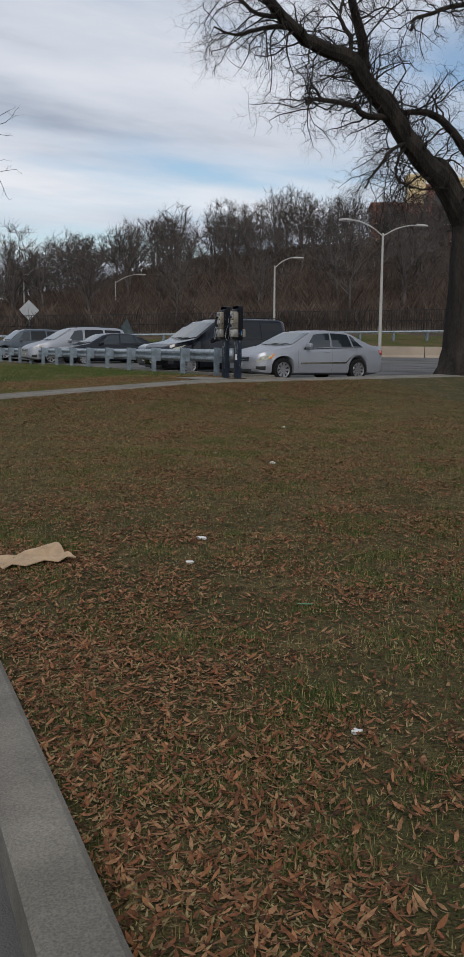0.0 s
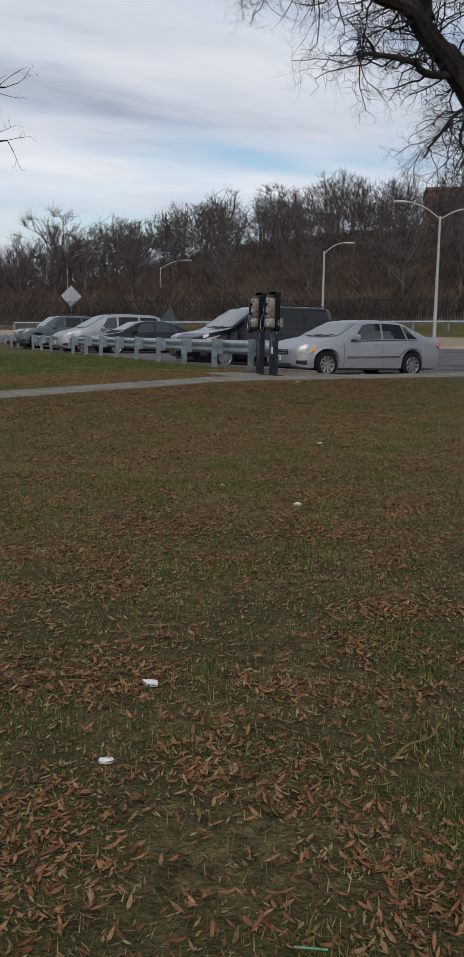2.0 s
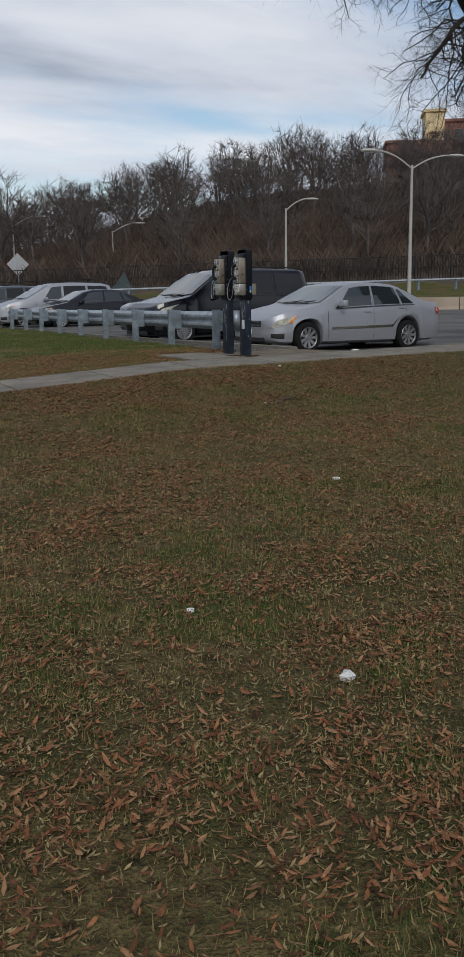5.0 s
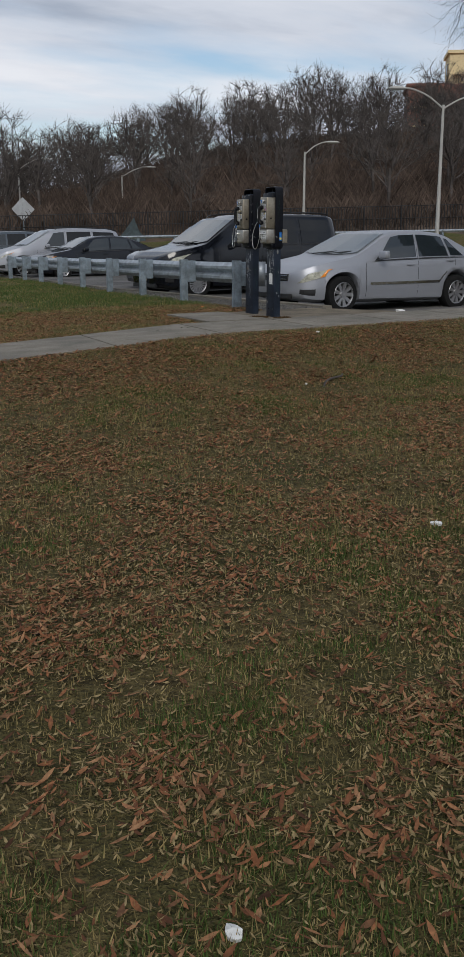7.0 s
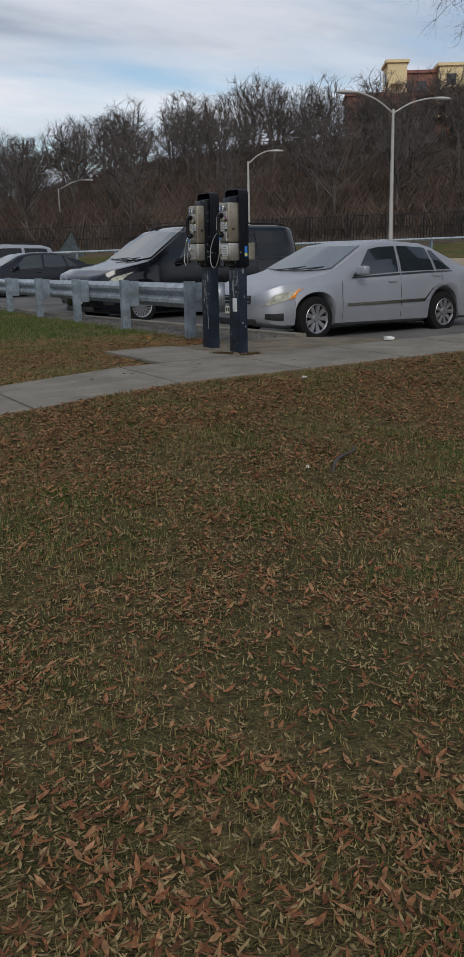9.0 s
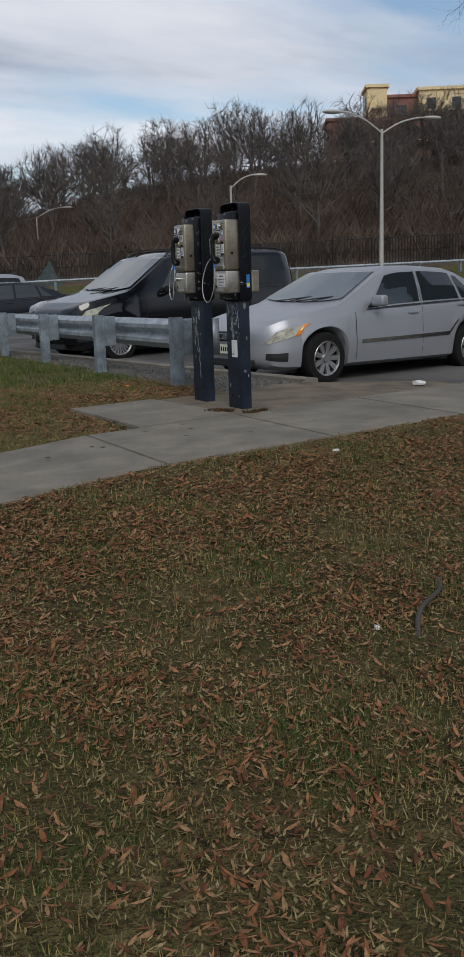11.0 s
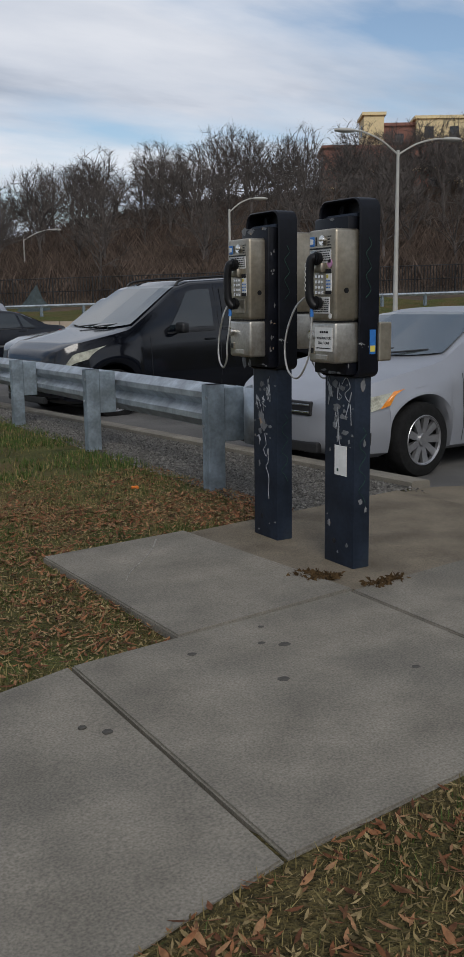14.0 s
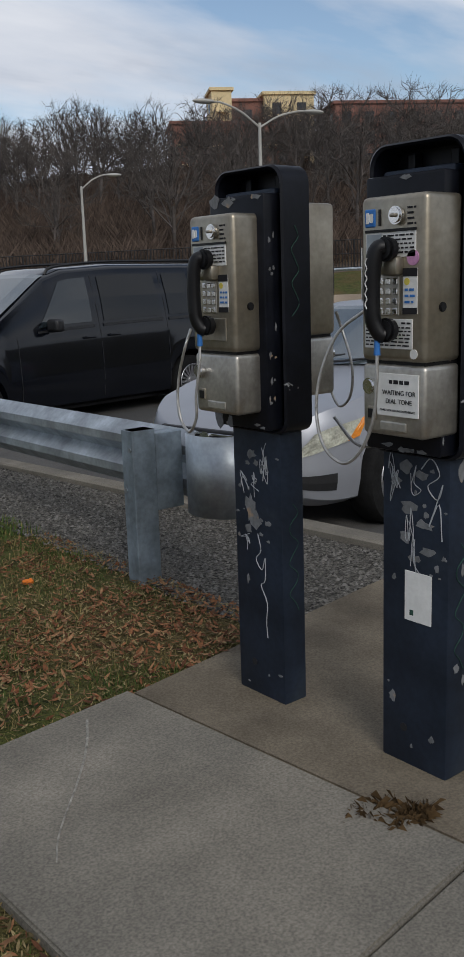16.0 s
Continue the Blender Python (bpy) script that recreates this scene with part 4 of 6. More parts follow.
def wheel(parent, x, y, r, w, side, spokes):
    """Tyre, rim and spokes; the wheel's face looks to the side."""
    prof = [(r * 0.66, -w / 2), (r * 0.80, -w / 2 - 0.006), (r * 0.95, -w / 2 + 0.006), (r, -w / 2 + 0.03), (r, w / 2 - 0.03), (r * 0.95, w / 2 - 0.006), (r * 0.80, w / 2 + 0.006), (r * 0.66, w / 2)]
    wh = new("wheel")
    wh.parent = parent
    wh.matrix_basis = pose(x, y, r)

    def spin(pr, seg, name, mt, label=""):
        bm = bmesh.new()
        rg = [[bm.verts.new((a * math.cos(2 * math.pi * k / seg), b * side, a * math.sin(2 * math.pi * k / seg))) for a, b in pr] for k in range(seg)]
        for k in range(seg):
            for i in range(len(pr) - 1):
                bm.faces.new((rg[k][i], rg[k][i + 1], rg[(k + 1) % seg][i + 1], rg[(k + 1) % seg][i]))
        bmesh.ops.recalc_face_normals(bm, faces=bm.faces)
        return part(name, bm, mt, wh, label, smooth=True)
    spin(prof + [prof[0]], 36, "tyre", "rubber")
    spin([(r * 0.67, w / 2 - 0.002), (r * 0.64, w / 2 + 0.004), (r * 0.61, w / 2 - 0.004), (r * 0.60, w / 2 - 0.06), (0.01, w / 2 - 0.075)], 36, "rim", "trim")
    bm = bmesh.new()
    seg = 36
    pr = [(r * 0.67, w / 2 + 0.001), (r * 0.655, w / 2 + 0.006), (r * 0.61, w / 2 - 0.002), (r * 0.60, w / 2 - 0.03)]
    rg = [[bm.verts.new((a * math.cos(2 * math.pi * k / seg), b * side, a * math.sin(2 * math.pi * k / seg))) for a, b in pr] for k in range(seg)]
    for k in range(seg):
        for i in range(len(pr) - 1):
            bm.faces.new((rg[k][i], rg[k][i + 1], rg[(k + 1) % seg][i + 1], rg[(k + 1) % seg][i]))
    thick = 0.20 if spokes < 12 else 0.08
    for s in range(spokes):
        c = bmesh.new()
        wd0, wd1 = r * 0.55 * thick * 0.62, r * 0.55 * thick
        v = [c.verts.new(p) for p in ((r * 0.10, side * (w / 2 - 0.02), -wd0), (r * 0.62, side * (w / 2 - 0.006), -wd1), (r * 0.62, side * (w / 2 - 0.006), wd1), (r * 0.10, side * (w / 2 - 0.02), wd0),
                                      (r * 0.10, side * (w / 2 - 0.05), -wd0), (r * 0.62, side * (w / 2 - 0.04), -wd1), (r * 0.62, side * (w / 2 - 0.04), wd1), (r * 0.10, side * (w / 2 - 0.05), wd0))]
        for f in ((0, 1, 2, 3), (4, 7, 6, 5), (0, 4, 5, 1), (3, 2, 6, 7)):
            c.faces.new([v[i] for i in f])
        bmesh.ops.rotate(c, verts=c.verts, cent=(0, 0, 0), matrix=Matrix.Rotation(2 * math.pi * s / spokes, 3, "Y"))
        me = bpy.data.meshes.new("t")
        c.to_mesh(me)
        bm.from_mesh(me)
        bpy.data.meshes.remove(me)
        c.free()
    cyl((0, side * (w / 2 - 0.016), 0), r * 0.17, 0.03, "y", 16, bm=bm)
    bmesh.ops.recalc_face_normals(bm, faces=bm.faces)
    part("spokes", bm, "rim", wh, "silver alloy spokes")
    return wh


def car(name, label, category, at, rz, spec):
    t = thing(name, label, category, at, rz)
    S = Shell(spec["L"], spec["top"], spec["belt"], spec["width"], spec.get("zb", 0.2), spec["hubs"], spec["wr"], spec.get("tumble", 0.36))
    paint = spec["paint"]
    body = part("body", S.body(), paint, t, smooth=True)
    hw = max(p[1] for p in spec["width"])
    for h in spec["hubs"]:
        for s in (-1, 1):
            wheel(t, h, s * (hw - 0.115), spec["wr"], 0.21, s, spec.get("spokes", 9))
    # inside of the wheel housings and underside stay dark
    part("underside", box(0.5, spec["L"] - 0.5, -hw * 0.72, hw * 0.72, 0.17, 0.42), "trim", t)
    glass = spec.get("glass", "car_glass")
    ws = spec["screen"]
    part("windscreen", S.across(ws[0], ws[1], 0.93, 0.90, 0.012, bow=0.10), "windscreen", t, "sky-reflecting windscreen")
    rs = spec["rear_screen"]
    part("rear_window", S.across(rs[0], rs[1], 0.90, 0.88, 0.012, bow=-0.05), glass, t)
    for s in (-1, 1):
        for k, wdw in enumerate(spec["windows"]):
            part("side_window", S.patch(wdw, s, 0.008), glass if k == 0 else spec.get("rear_glass", glass), t)
            if s == -1 or True:
                fr = [(wdw[0][0] - 0.02, 7.06), (wdw[1][0] + 0.02, 7.06), (wdw[1][0] + 0.02, 7.16), (wdw[0][0] - 0.02, 7.16)]
                part("sill_trim", S.patch(fr, s, 0.011, 6, 1), spec.get("trim_mat", "trim"), t)
        for xs_, q0, q1 in spec.get("seams", []):
            part("door_seam", S.patch([(xs_, q0), (xs_ + 0.009, q0), (xs_ + 0.009, q1), (xs_, q1)], s, 0.0035, 1, 6), "trim", t)
        if spec.get("rub"):
            a, b = spec["rub"]
            part("rub_strip", S.patch([(a, 3.55), (b, 3.55), (b, 3.85), (a, 3.85)], s, 0.012, 10, 1), "chrome", t, "bright rub strip")
        for hx in spec.get("handles", []):
            p = S.at(hx, 6.3, s)
            hb = box(hx - 0.09, hx + 0.09, p.y - 0.012, p.y + 0.03 * s + 0.006, p.z - 0.014, p.z + 0.014, 0.008)
            part("door_handle", hb, paint, t, smooth=True)
        mx, mz = spec["mirror"]
        p = S.at(mx, 7.2, s)
        mb = box(mx - 0.06, mx + 0.06, p.y + s * 0.04 - (0.0 if s > 0 else 0.20), p.y + s * 0.04 + (0.20 if s > 0 else 0.0), mz - 0.065, mz + 0.075, 0.035, 3)
        mir = part("mirror", mb, spec.get("mirror_mat", paint), t, smooth=True)
        part("mirror_arm", box(mx - 0.03, mx + 0.03, min(p.y - s * 0.02, p.y + s * 0.09), max(p.y - s * 0.02, p.y + s * 0.09), mz - 0.075, mz - 0.04, 0.008), "trim", mir)
        hl = spec["headlamp"]
        lamp = part("headlamp", S.patch(hl, s, 0.012, 8, 4), "lamp_clear", t, "clear headlamp lens")
        if spec.get("amber", True):
            def along(p, q, f):
                return (p[0] + (q[0] - p[0]) * f, p[1] + (q[1] - p[1]) * f)
            am = [along(hl[0], hl[1], 0.76), along(hl[0], hl[1], 0.97), along(hl[3], hl[2], 0.97), along(hl[3], hl[2], 0.72)]
            part("indicator", S.patch(am, s, 0.016, 3, 3), "lamp_amber", lamp, "amber indicator")
        tl = spec["taillamp"]
        part("tail_lamp", S.patch(tl, s, 0.012, 4, 6), "lamp_red", t, "red tail lamp")
        for fx0, fx1, q0, q1 in spec.get("vents", []):
            part("bumper_vent", S.patch([(fx0, q0), (fx1, q0), (fx1, q1), (fx0, q1)], s, 0.006, 4, 2), "trim", t)
    # nose
    g0, g1, gw = spec["grille"]
    gr = part("grille", box(-0.012, 0.05, -gw, gw, g0, g1, 0.012), "trim", t, "dark grille")
    for k in range(spec.get("bars", 3)):
        zz = g0 + (g1 - g0) * (k + 0.5) / spec.get("bars", 3)
        part("grille_bar", box(-0.018, 0.0, -gw * 0.97, gw * 0.97, zz - 0.008, zz + 0.008, 0.003), spec.get("bar_mat", "chrome"), gr)
    part("badge", cyl((-0.022, 0, (g0 + g1) / 2), 0.045, 0.012, "x", 20), "chrome", gr, "plain chrome badge", smooth=True)
    part("lower_intake", box(-0.008, 0.06, -hw * 0.55, hw * 0.55, 0.24, 0.33, 0.015), "trim", t)
    if spec.get("plate"):
        pl = part("number_plate", box(-0.032, -0.014, -0.155, 0.155, 0.39, 0.50, 0.004), "plate", t, "pale number plate")
        for k in range(6):
            part("plate_bar", box(-0.034, -0.031, -0.12 + k * 0.042, -0.095 + k * 0.042, 0.42, 0.475), "ink", pl)
    for yy in (-0.05, 0.35):
        a = S.at(ws[0] - 0.02, 11.5, -1).z
        part("wiper", tube([(ws[0] - 0.05, yy, a + 0.025), (ws[0] + 0.12, yy - 0.5, a + 0.075)], 0.009, 5), "trim", t)
    if spec.get("rack"):
        r0, r1 = spec["rack"]
        for s in (-1, 1):
            pts = [S.at(r0, 10.3, s)] + [S.at(r0 + (r1 - r0) * f, 10.3, s) + Vector((0, 0, 0.045)) for f in (0.05, 0.3, 0.6, 0.95)] + [S.at(r1, 10.3, s)]
            part("roof_rail", tube(smooth_line(pts, 3), 0.018, 6), "trim", t, "black roof rail", smooth=True)
    # seats seen through the glass
    for sx in (spec["seats"], spec["seats"] + 0.9):
        for sy in (-0.36, 0.36):
            part("seat", box(sx, sx + 0.14, sy - 0.22, sy + 0.22, 0.55, spec["seat_top"], 0.05), "trim", t)
    return t


SEDAN = dict(
    L=4.72, zb=0.19, wr=0.318, hubs=(0.86, 3.60), paint="silver_paint", spokes=9, plate=True,
    top=[(0, 0.64), (0.05, 0.70), (0.30, 0.80), (0.7, 0.89), (1.06, 0.955), (1.18, 0.985), (1.92, 1.355), (2.25, 1.42), (2.75, 1.435), (3.20, 1.405), (3.45, 1.34), (4.10, 1.045), (4.25, 1.03), (4.62, 1.0), (4.72, 0.92)],
    belt=[(0, 0.58), (0.3, 0.70), (1.0, 0.81), (1.4, 0.86), (2.2, 0.885), (3.4, 0.93), (4.1, 0.955), (4.72, 0.88)],
    width=[(0, 0.42), (0.06, 0.58), (0.16, 0.70), (0.34, 0.80), (0.6, 0.86), (0.9, 0.89), (2.4, 0.90), (3.7, 0.89), (4.4, 0.84), (4.65, 0.74), (4.72, 0.66)],
    screen=(1.16, 1.97), rear_screen=(4.08, 3.36),
    windows=[[(1.58, 7.25), (2.55, 7.25), (2.58, 8.85), (2.03, 8.85)], [(2.62, 7.25), (3.36, 7.25), (3.26, 8.85), (2.64, 8.85)], [(3.42, 7.28), (3.76, 7.35), (3.40, 8.8), (3.32, 8.8)]],
    seams=[(1.36, 2.2, 7.0), (2.585, 2.2, 8.9), (3.52, 4.0, 7.0)], rub=(1.45, 3.3), handles=(2.40, 3.38), mirror=(1.66, 0.985),
    headlamp=[(0.07, 5.2), (0.50, 5.7), (0.66, 6.92), (0.20, 6.88)], taillamp=[(4.52, 5.6), (4.68, 5.6), (4.66, 6.9), (4.42, 6.9)],
    vents=[(0.10, 0.32, 2.6, 3.6)], grille=(0.54, 0.66, 0.42), bars=2, seats=2.3, seat_top=1.12)
VAN = dict(
    L=5.05, zb=0.22, wr=0.335, hubs=(0.86, 4.10), paint="black_car", spokes=20, plate=True, glass="car_glass", rear_glass="tinted_glass", tumble=0.22, rack=(2.05, 4.75), mirror_mat="trim", amber=False,
    top=[(0, 0.78), (0.05, 0.90), (0.30, 1.02), (0.9, 1.14), (1.12, 1.19), (1.95, 1.74), (2.25, 1.83), (3.0, 1.87), (4.6, 1.86), (4.88, 1.80), (5.0, 1.2), (5.05, 0.8)],
    belt=[(0, 0.70), (0.3, 0.90), (1.0, 1.03), (1.6, 1.08), (3.0, 1.12), (4.7, 1.14), (5.05, 0.75)],
    width=[(0, 0.56), (0.06, 0.70), (0.16, 0.80), (0.4, 0.90), (0.9, 0.95), (2.4, 0.96), (4.2, 0.96), (4.85, 0.93), (5.05, 0.85)],
    screen=(1.10, 2.00), rear_screen=(5.0, 4.87),
    windows=[[(1.72, 7.3), (2.50, 7.25), (2.52, 8.8), (2.12, 8.8)], [(2.68, 7.25), (3.62, 7.25), (3.60, 8.8), (2.70, 8.8)], [(3.76, 7.25), (4.72, 7.25), (4.62, 8.8), (3.76, 8.8)]],
    seams=[(1.42, 2.2, 7.0), (2.60, 2.2, 8.9), (3.70, 2.2, 8.9)], rub=None, handles=(2.42, 2.80), mirror=(1.86, 1.18),
    headlamp=[(0.12, 5.6), (0.52, 5.9), (0.74, 6.95), (0.28, 6.85)], taillamp=[(4.92, 5.4), (4.99, 5.4), (4.97, 7.6), (4.90, 7.6)],
    vents=[(0.12, 0.3, 2.6, 3.6)], grille=(0.60, 0.80, 0.52), bars=3, seats=2.35, seat_top=1.5)
MINIVAN = dict(SEDAN, L=5.0, wr=0.335, hubs=(0.95, 3.95), plate=True, spokes=7, tumble=0.26, rack=(2.3, 4.7), rear_glass="tinted_glass", rub=None,
               top=[(0, 0.70), (0.06, 0.78), (0.4, 0.92), (0.95, 1.06), (1.1, 1.10), (2.05, 1.64), (2.4, 1.71), (3.2, 1.74), (4.4, 1.70), (4.68, 1.62), (4.95, 1.05), (5.0, 0.85)],
               belt=[(0, 0.62), (0.4, 0.82), (1.0, 0.95), (2.0, 1.0), (4.6, 1.06), (5.0, 0.8)],
               width=[(0, 0.66), (0.12, 0.80), (0.4, 0.92), (0.9, 0.97), (2.4, 0.99), (4.2, 0.98), (4.85, 0.93), (5.0, 0.84)],
               screen=(1.08, 2.08), rear_screen=(4.92, 4.68),
               windows=[[(1.80, 7.3), (2.56, 7.25), (2.58, 8.8), (2.18, 8.8)], [(2.66, 7.25), (3.62, 7.25), (3.60, 8.8), (2.68, 8.8)], [(3.70, 7.25), (4.66, 7.4), (4.50, 8.8), (3.70, 8.8)]],
               seams=[(1.5, 2.2, 7.0), (2.62, 2.2, 8.9), (3.66, 2.2, 8.9)], handles=(2.45, 2.9), mirror=(1.88, 1.10),
               headlamp=[(0.12, 6.2), (0.6, 6.7), (0.72, 7.0), (0.24, 7.0)], taillamp=[(4.86, 5.4), (4.96, 5.4), (4.92, 7.4), (4.80, 7.4)], grille=(0.58, 0.70, 0.45), seats=2.3, seat_top=1.3)
SUV = dict(MINIVAN, L=4.7, hubs=(0.92, 3.65), paint="slate_car", wr=0.35, seats=2.2,
           top=[(0, 0.80), (0.06, 0.90), (0.4, 1.0), (1.2, 1.08), (1.3, 1.10), (1.95, 1.62), (2.3, 1.70), (3.2, 1.72), (4.2, 1.66), (4.45, 1.56), (4.65, 1.05), (4.7, 0.85)],
           screen=(1.28, 2.0), rear_screen=(4.62, 4.42),
           windows=[[(1.75, 7.3), (2.40, 7.25), (2.42, 8.8), (2.08, 8.8)], [(2.48, 7.25), (3.34, 7.25), (3.32, 8.8), (2.50, 8.8)], [(3.42, 7.25), (4.32, 7.4), (4.20, 8.8), (3.42, 8.8)]],
           belt=[(0, 0.70), (0.4, 0.90), (1.0, 1.0), (4.3, 1.06), (4.7, 0.8)], seams=[(1.4, 2.2, 7.0), (2.44, 2.2, 8.9), (3.38, 2.2, 8.9)], handles=(2.3, 3.25), rack=(2.2, 4.2),
           width=[(0, 0.66), (0.12, 0.80), (0.4, 0.90), (0.9, 0.94), (3.9, 0.94), (4.55, 0.90), (4.7, 0.82)], taillamp=[(4.5, 5.4), (4.62, 5.4), (4.58, 7.2), (4.46, 7.2)])


def nose_at(hub, rz, hub_x):
    c, s = math.cos(radians(rz)), math.sin(radians(rz))
    return (hub[0] - hub_x * c, hub[1] - hub_x * s)


CAR = 0.9


def park(name, label, category, spec, hub, rz, z=LOT, pitch=0.0):
    h = spec["hubs"][0]
    # hub names the near front wheel: step in by the half track
    c, s = math.cos(radians(rz)), math.sin(radians(rz))
    hw = max(p[1] for p in spec["width"]) - 0.01
    h, hw = h * CAR, hw * CAR
    x, y = hub[0] - h * c - hw * s, hub[1] - h * s + hw * c
    ob = car(name, label, category, (x, y, z), rz, spec)
    ob.matrix_basis = ob.matrix_basis @ pose(0, 0, 0, 0, pitch) @ Matrix.Diagonal((CAR, CAR, CAR, 1))
    return ob


park("sedan", "silver four-door sedan parked nose to the kerb", "car", SEDAN, (12.49, 20.2), 9.5, LOT - 0.0, 0.8)
park("van", "black passenger van with tinted rear windows, parked", "van", VAN, (12.05, 25.2), 9.5, LOT - 0.05)
park("sport_utility", "dark grey sport utility car parked behind the black van", "car", SUV, (12.75, 27.75), 8.0, LOT - 0.06)
park("sedan", "black sedan parked nose to the guardrail", "car", dict(SEDAN, paint="navy_car"), (11.95, 36.0), 6.0, LOT - 0.08)
park("minivan", "silver minivan with dark rear windows and roof rails", "van", dict(MINIVAN, paint="silver_paint"), (11.3, 38.8), 4.0, LOT - 0.1)
park("sport_utility", "dark slate sport utility car parked by the guardrail", "car", SUV, (11.0, 47.0), 4.0, LOT - 0.12)


# ---- highway edge ----
bar = thing("concrete_barrier", "long tan concrete median barrier", "barrier", (0, 0, 0))
for k in range(-14, 26):
    v0, v1 = k * 4.0, k * 4.0 + 3.96
    bm = bmesh.new()
    prof = [(-0.30, -0.25), (-0.30, -0.10), (-0.14, 0.15), (-0.09, 0.62), (0.09, 0.62), (0.14, 0.15), (0.30, -0.10), (0.30, -0.25)]
    a = [bm.verts.new((*xy(35 + du, v0), LOT + z)) for du, z in prof]
    b = [bm.verts.new((*xy(35 + du, v1), LOT + z)) for du, z in prof]
    n = len(prof)
    for i in range(n):
        bm.faces.new((a[i], a[(i + 1) % n], b[(i + 1) % n], b[i]))
    bm.faces.new(a)
    bm.faces.new(b[::-1])
    bmesh.ops.recalc_face_normals(bm, faces=bm.faces)
    part("barrier_unit", bm, "barrier", bar)

far_rail = thing("far_guardrail", "pale guardrail along the grassy far bank of the highway", "guardrail")
for k in range(-10, 34):
    v0 = k * 2.5
    p0, p1 = xy(52, v0), xy(52, v0 + 2.5)
    z0, z1 = hill(52, v0), hill(52, v0 + 2.5)
    part("beam", tube([(p0[0], p0[1], z0 + 0.55), (p1[0], p1[1], z1 + 0.55)], 0.10, 5), "galv", far_rail)
    part("post", box(p0[0] - 0.08, p0[0] + 0.08, p0[1] - 0.08, p0[1] + 0.08, z0 - 0.3, z0 + 0.6), "galv_post", far_rail)

fence = thing("fence", "dark wire fence at the foot of the wooded hill", "fence")
for k in range(-16, 36):
    v0 = k * 2.6
    p0, p1 = xy(58, v0), xy(58, v0 + 2.6)
    z0, z1 = hill(58, v0), hill(58, v0 + 2.6)
    part("post", box(p0[0] - 0.04, p0[0] + 0.04, p0[1] - 0.04, p0[1] + 0.04, z0 - 0.3, z0 + 1.9), "trim", fence)
    for h in (0.15, 1.0, 1.85):
        part("rail", tube([(p0[0], p0[1], z0 + h), (p1[0], p1[1], z1 + h)], 0.03, 4), "trim", fence)
    bm = bmesh.new()
    for i in range(13):
        f = i / 13
        x, y, z = p0[0] + (p1[0] - p0[0]) * f, p0[1] + (p1[1] - p0[1]) * f, z0 + (z1 - z0) * f
        box(x - 0.02, x + 0.02, y - 0.02, y + 0.02, z, z + 1.85, bm=bm)
    tagged(part("wire_mesh", bm, "trim", fence), kind="stuff")


def street_lamp(base, height, arms, label):
    """arms: (du, dv, dz) reach of each arm from the pole's top."""
    t = thing("street_lamp", label, "street lamp", base, 0, "highway street lamps")
    part("pole", tube([(0, 0, 0), (0, 0, height * 0.5), (0, 0, height)], 0.105, 10, r_end=0.055), "lamp_pole", t, smooth=True)
    part("base", cyl((0, 0, 0.25), 0.17, 0.6, "z", 12, 0.12), "lamp_pole", t)
    for ax, ay, dz in arms:
        arm = part("arm", tube(smooth_line([(0, 0, height - 0.15), (ax * 0.4, ay * 0.4, height + dz * 0.55), (ax * 0.8, ay * 0.8, height + dz * 0.97), (ax, ay, height + dz)], 4), 0.036, 6), "lamp_pole", t, smooth=True)
        r = Vector((ax, ay, 0)).normalized()
        bm = bmesh.new()
        bmesh.ops.create_uvsphere(bm, u_segments=12, v_segments=8, radius=0.5)
        bmesh.ops.scale(bm, vec=(0.85, 0.30, 0.17), verts=bm.verts)
        bmesh.ops.rotate(bm, verts=bm.verts, cent=(0, 0, 0), matrix=Matrix.Rotation(math.atan2(ay, ax), 3, "Z"))
        bmesh.ops.translate(bm, vec=(ax + r.x * 0.3, ay + r.y * 0.3, height + dz), verts=bm.verts)
        part("lamp_head", bm, "lamp_pole", arm, "grey cobra-head lamp", smooth=True)
    return t


street_lamp((30.6, 43.2, -0.3), 6.8, [(-1.75, 0.4, 0.62), (1.85, -0.4, 0.45)], "tall grey street lamp with two arms by the highway")
street_lamp((32.4, 59.3, -0.2), 6.1, [(1.3, -0.4, 0.55)], "grey single-arm street lamp beyond the highway")
street_lamp((30.6, 90.0, -0.2), 6.5, [(2.2, -0.6, 0.7)], "grey single-arm street lamp beyond the highway")
street_lamp((22.0, 92.0, -0.2), 7.0, [(2.2, -0.4, 0.8)], "grey single-arm street lamp beyond the highway")


def road_sign(base, height, size, label):
    t = thing("road_sign", label, "road sign", base, 0, "diamond road signs")
    part("pole", box(-0.04, 0.04, -0.03, 0.03, 0, height), "galv_post", t)
    bm = box(-size / 2, size / 2, -0.012, 0.012, -size / 2, size / 2, 0.01)
    bmesh.ops.rotate(bm, verts=bm.verts, cent=(0, 0, 0), matrix=Matrix.Rotation(radians(45), 3, "Y"))
    bmesh.ops.translate(bm, vec=(0, -0.05, height), verts=bm.verts)
    part("plate", bm, "sign_back", t, "bare grey back of a diamond plate")


road_sign((20.07, 81.5, -0.3), 3.4, 1.25, "diamond road sign seen from its grey back")
road_sign((28.5, 98.0, -0.3), 3.4, 0.85, "small diamond road sign seen from its grey back")


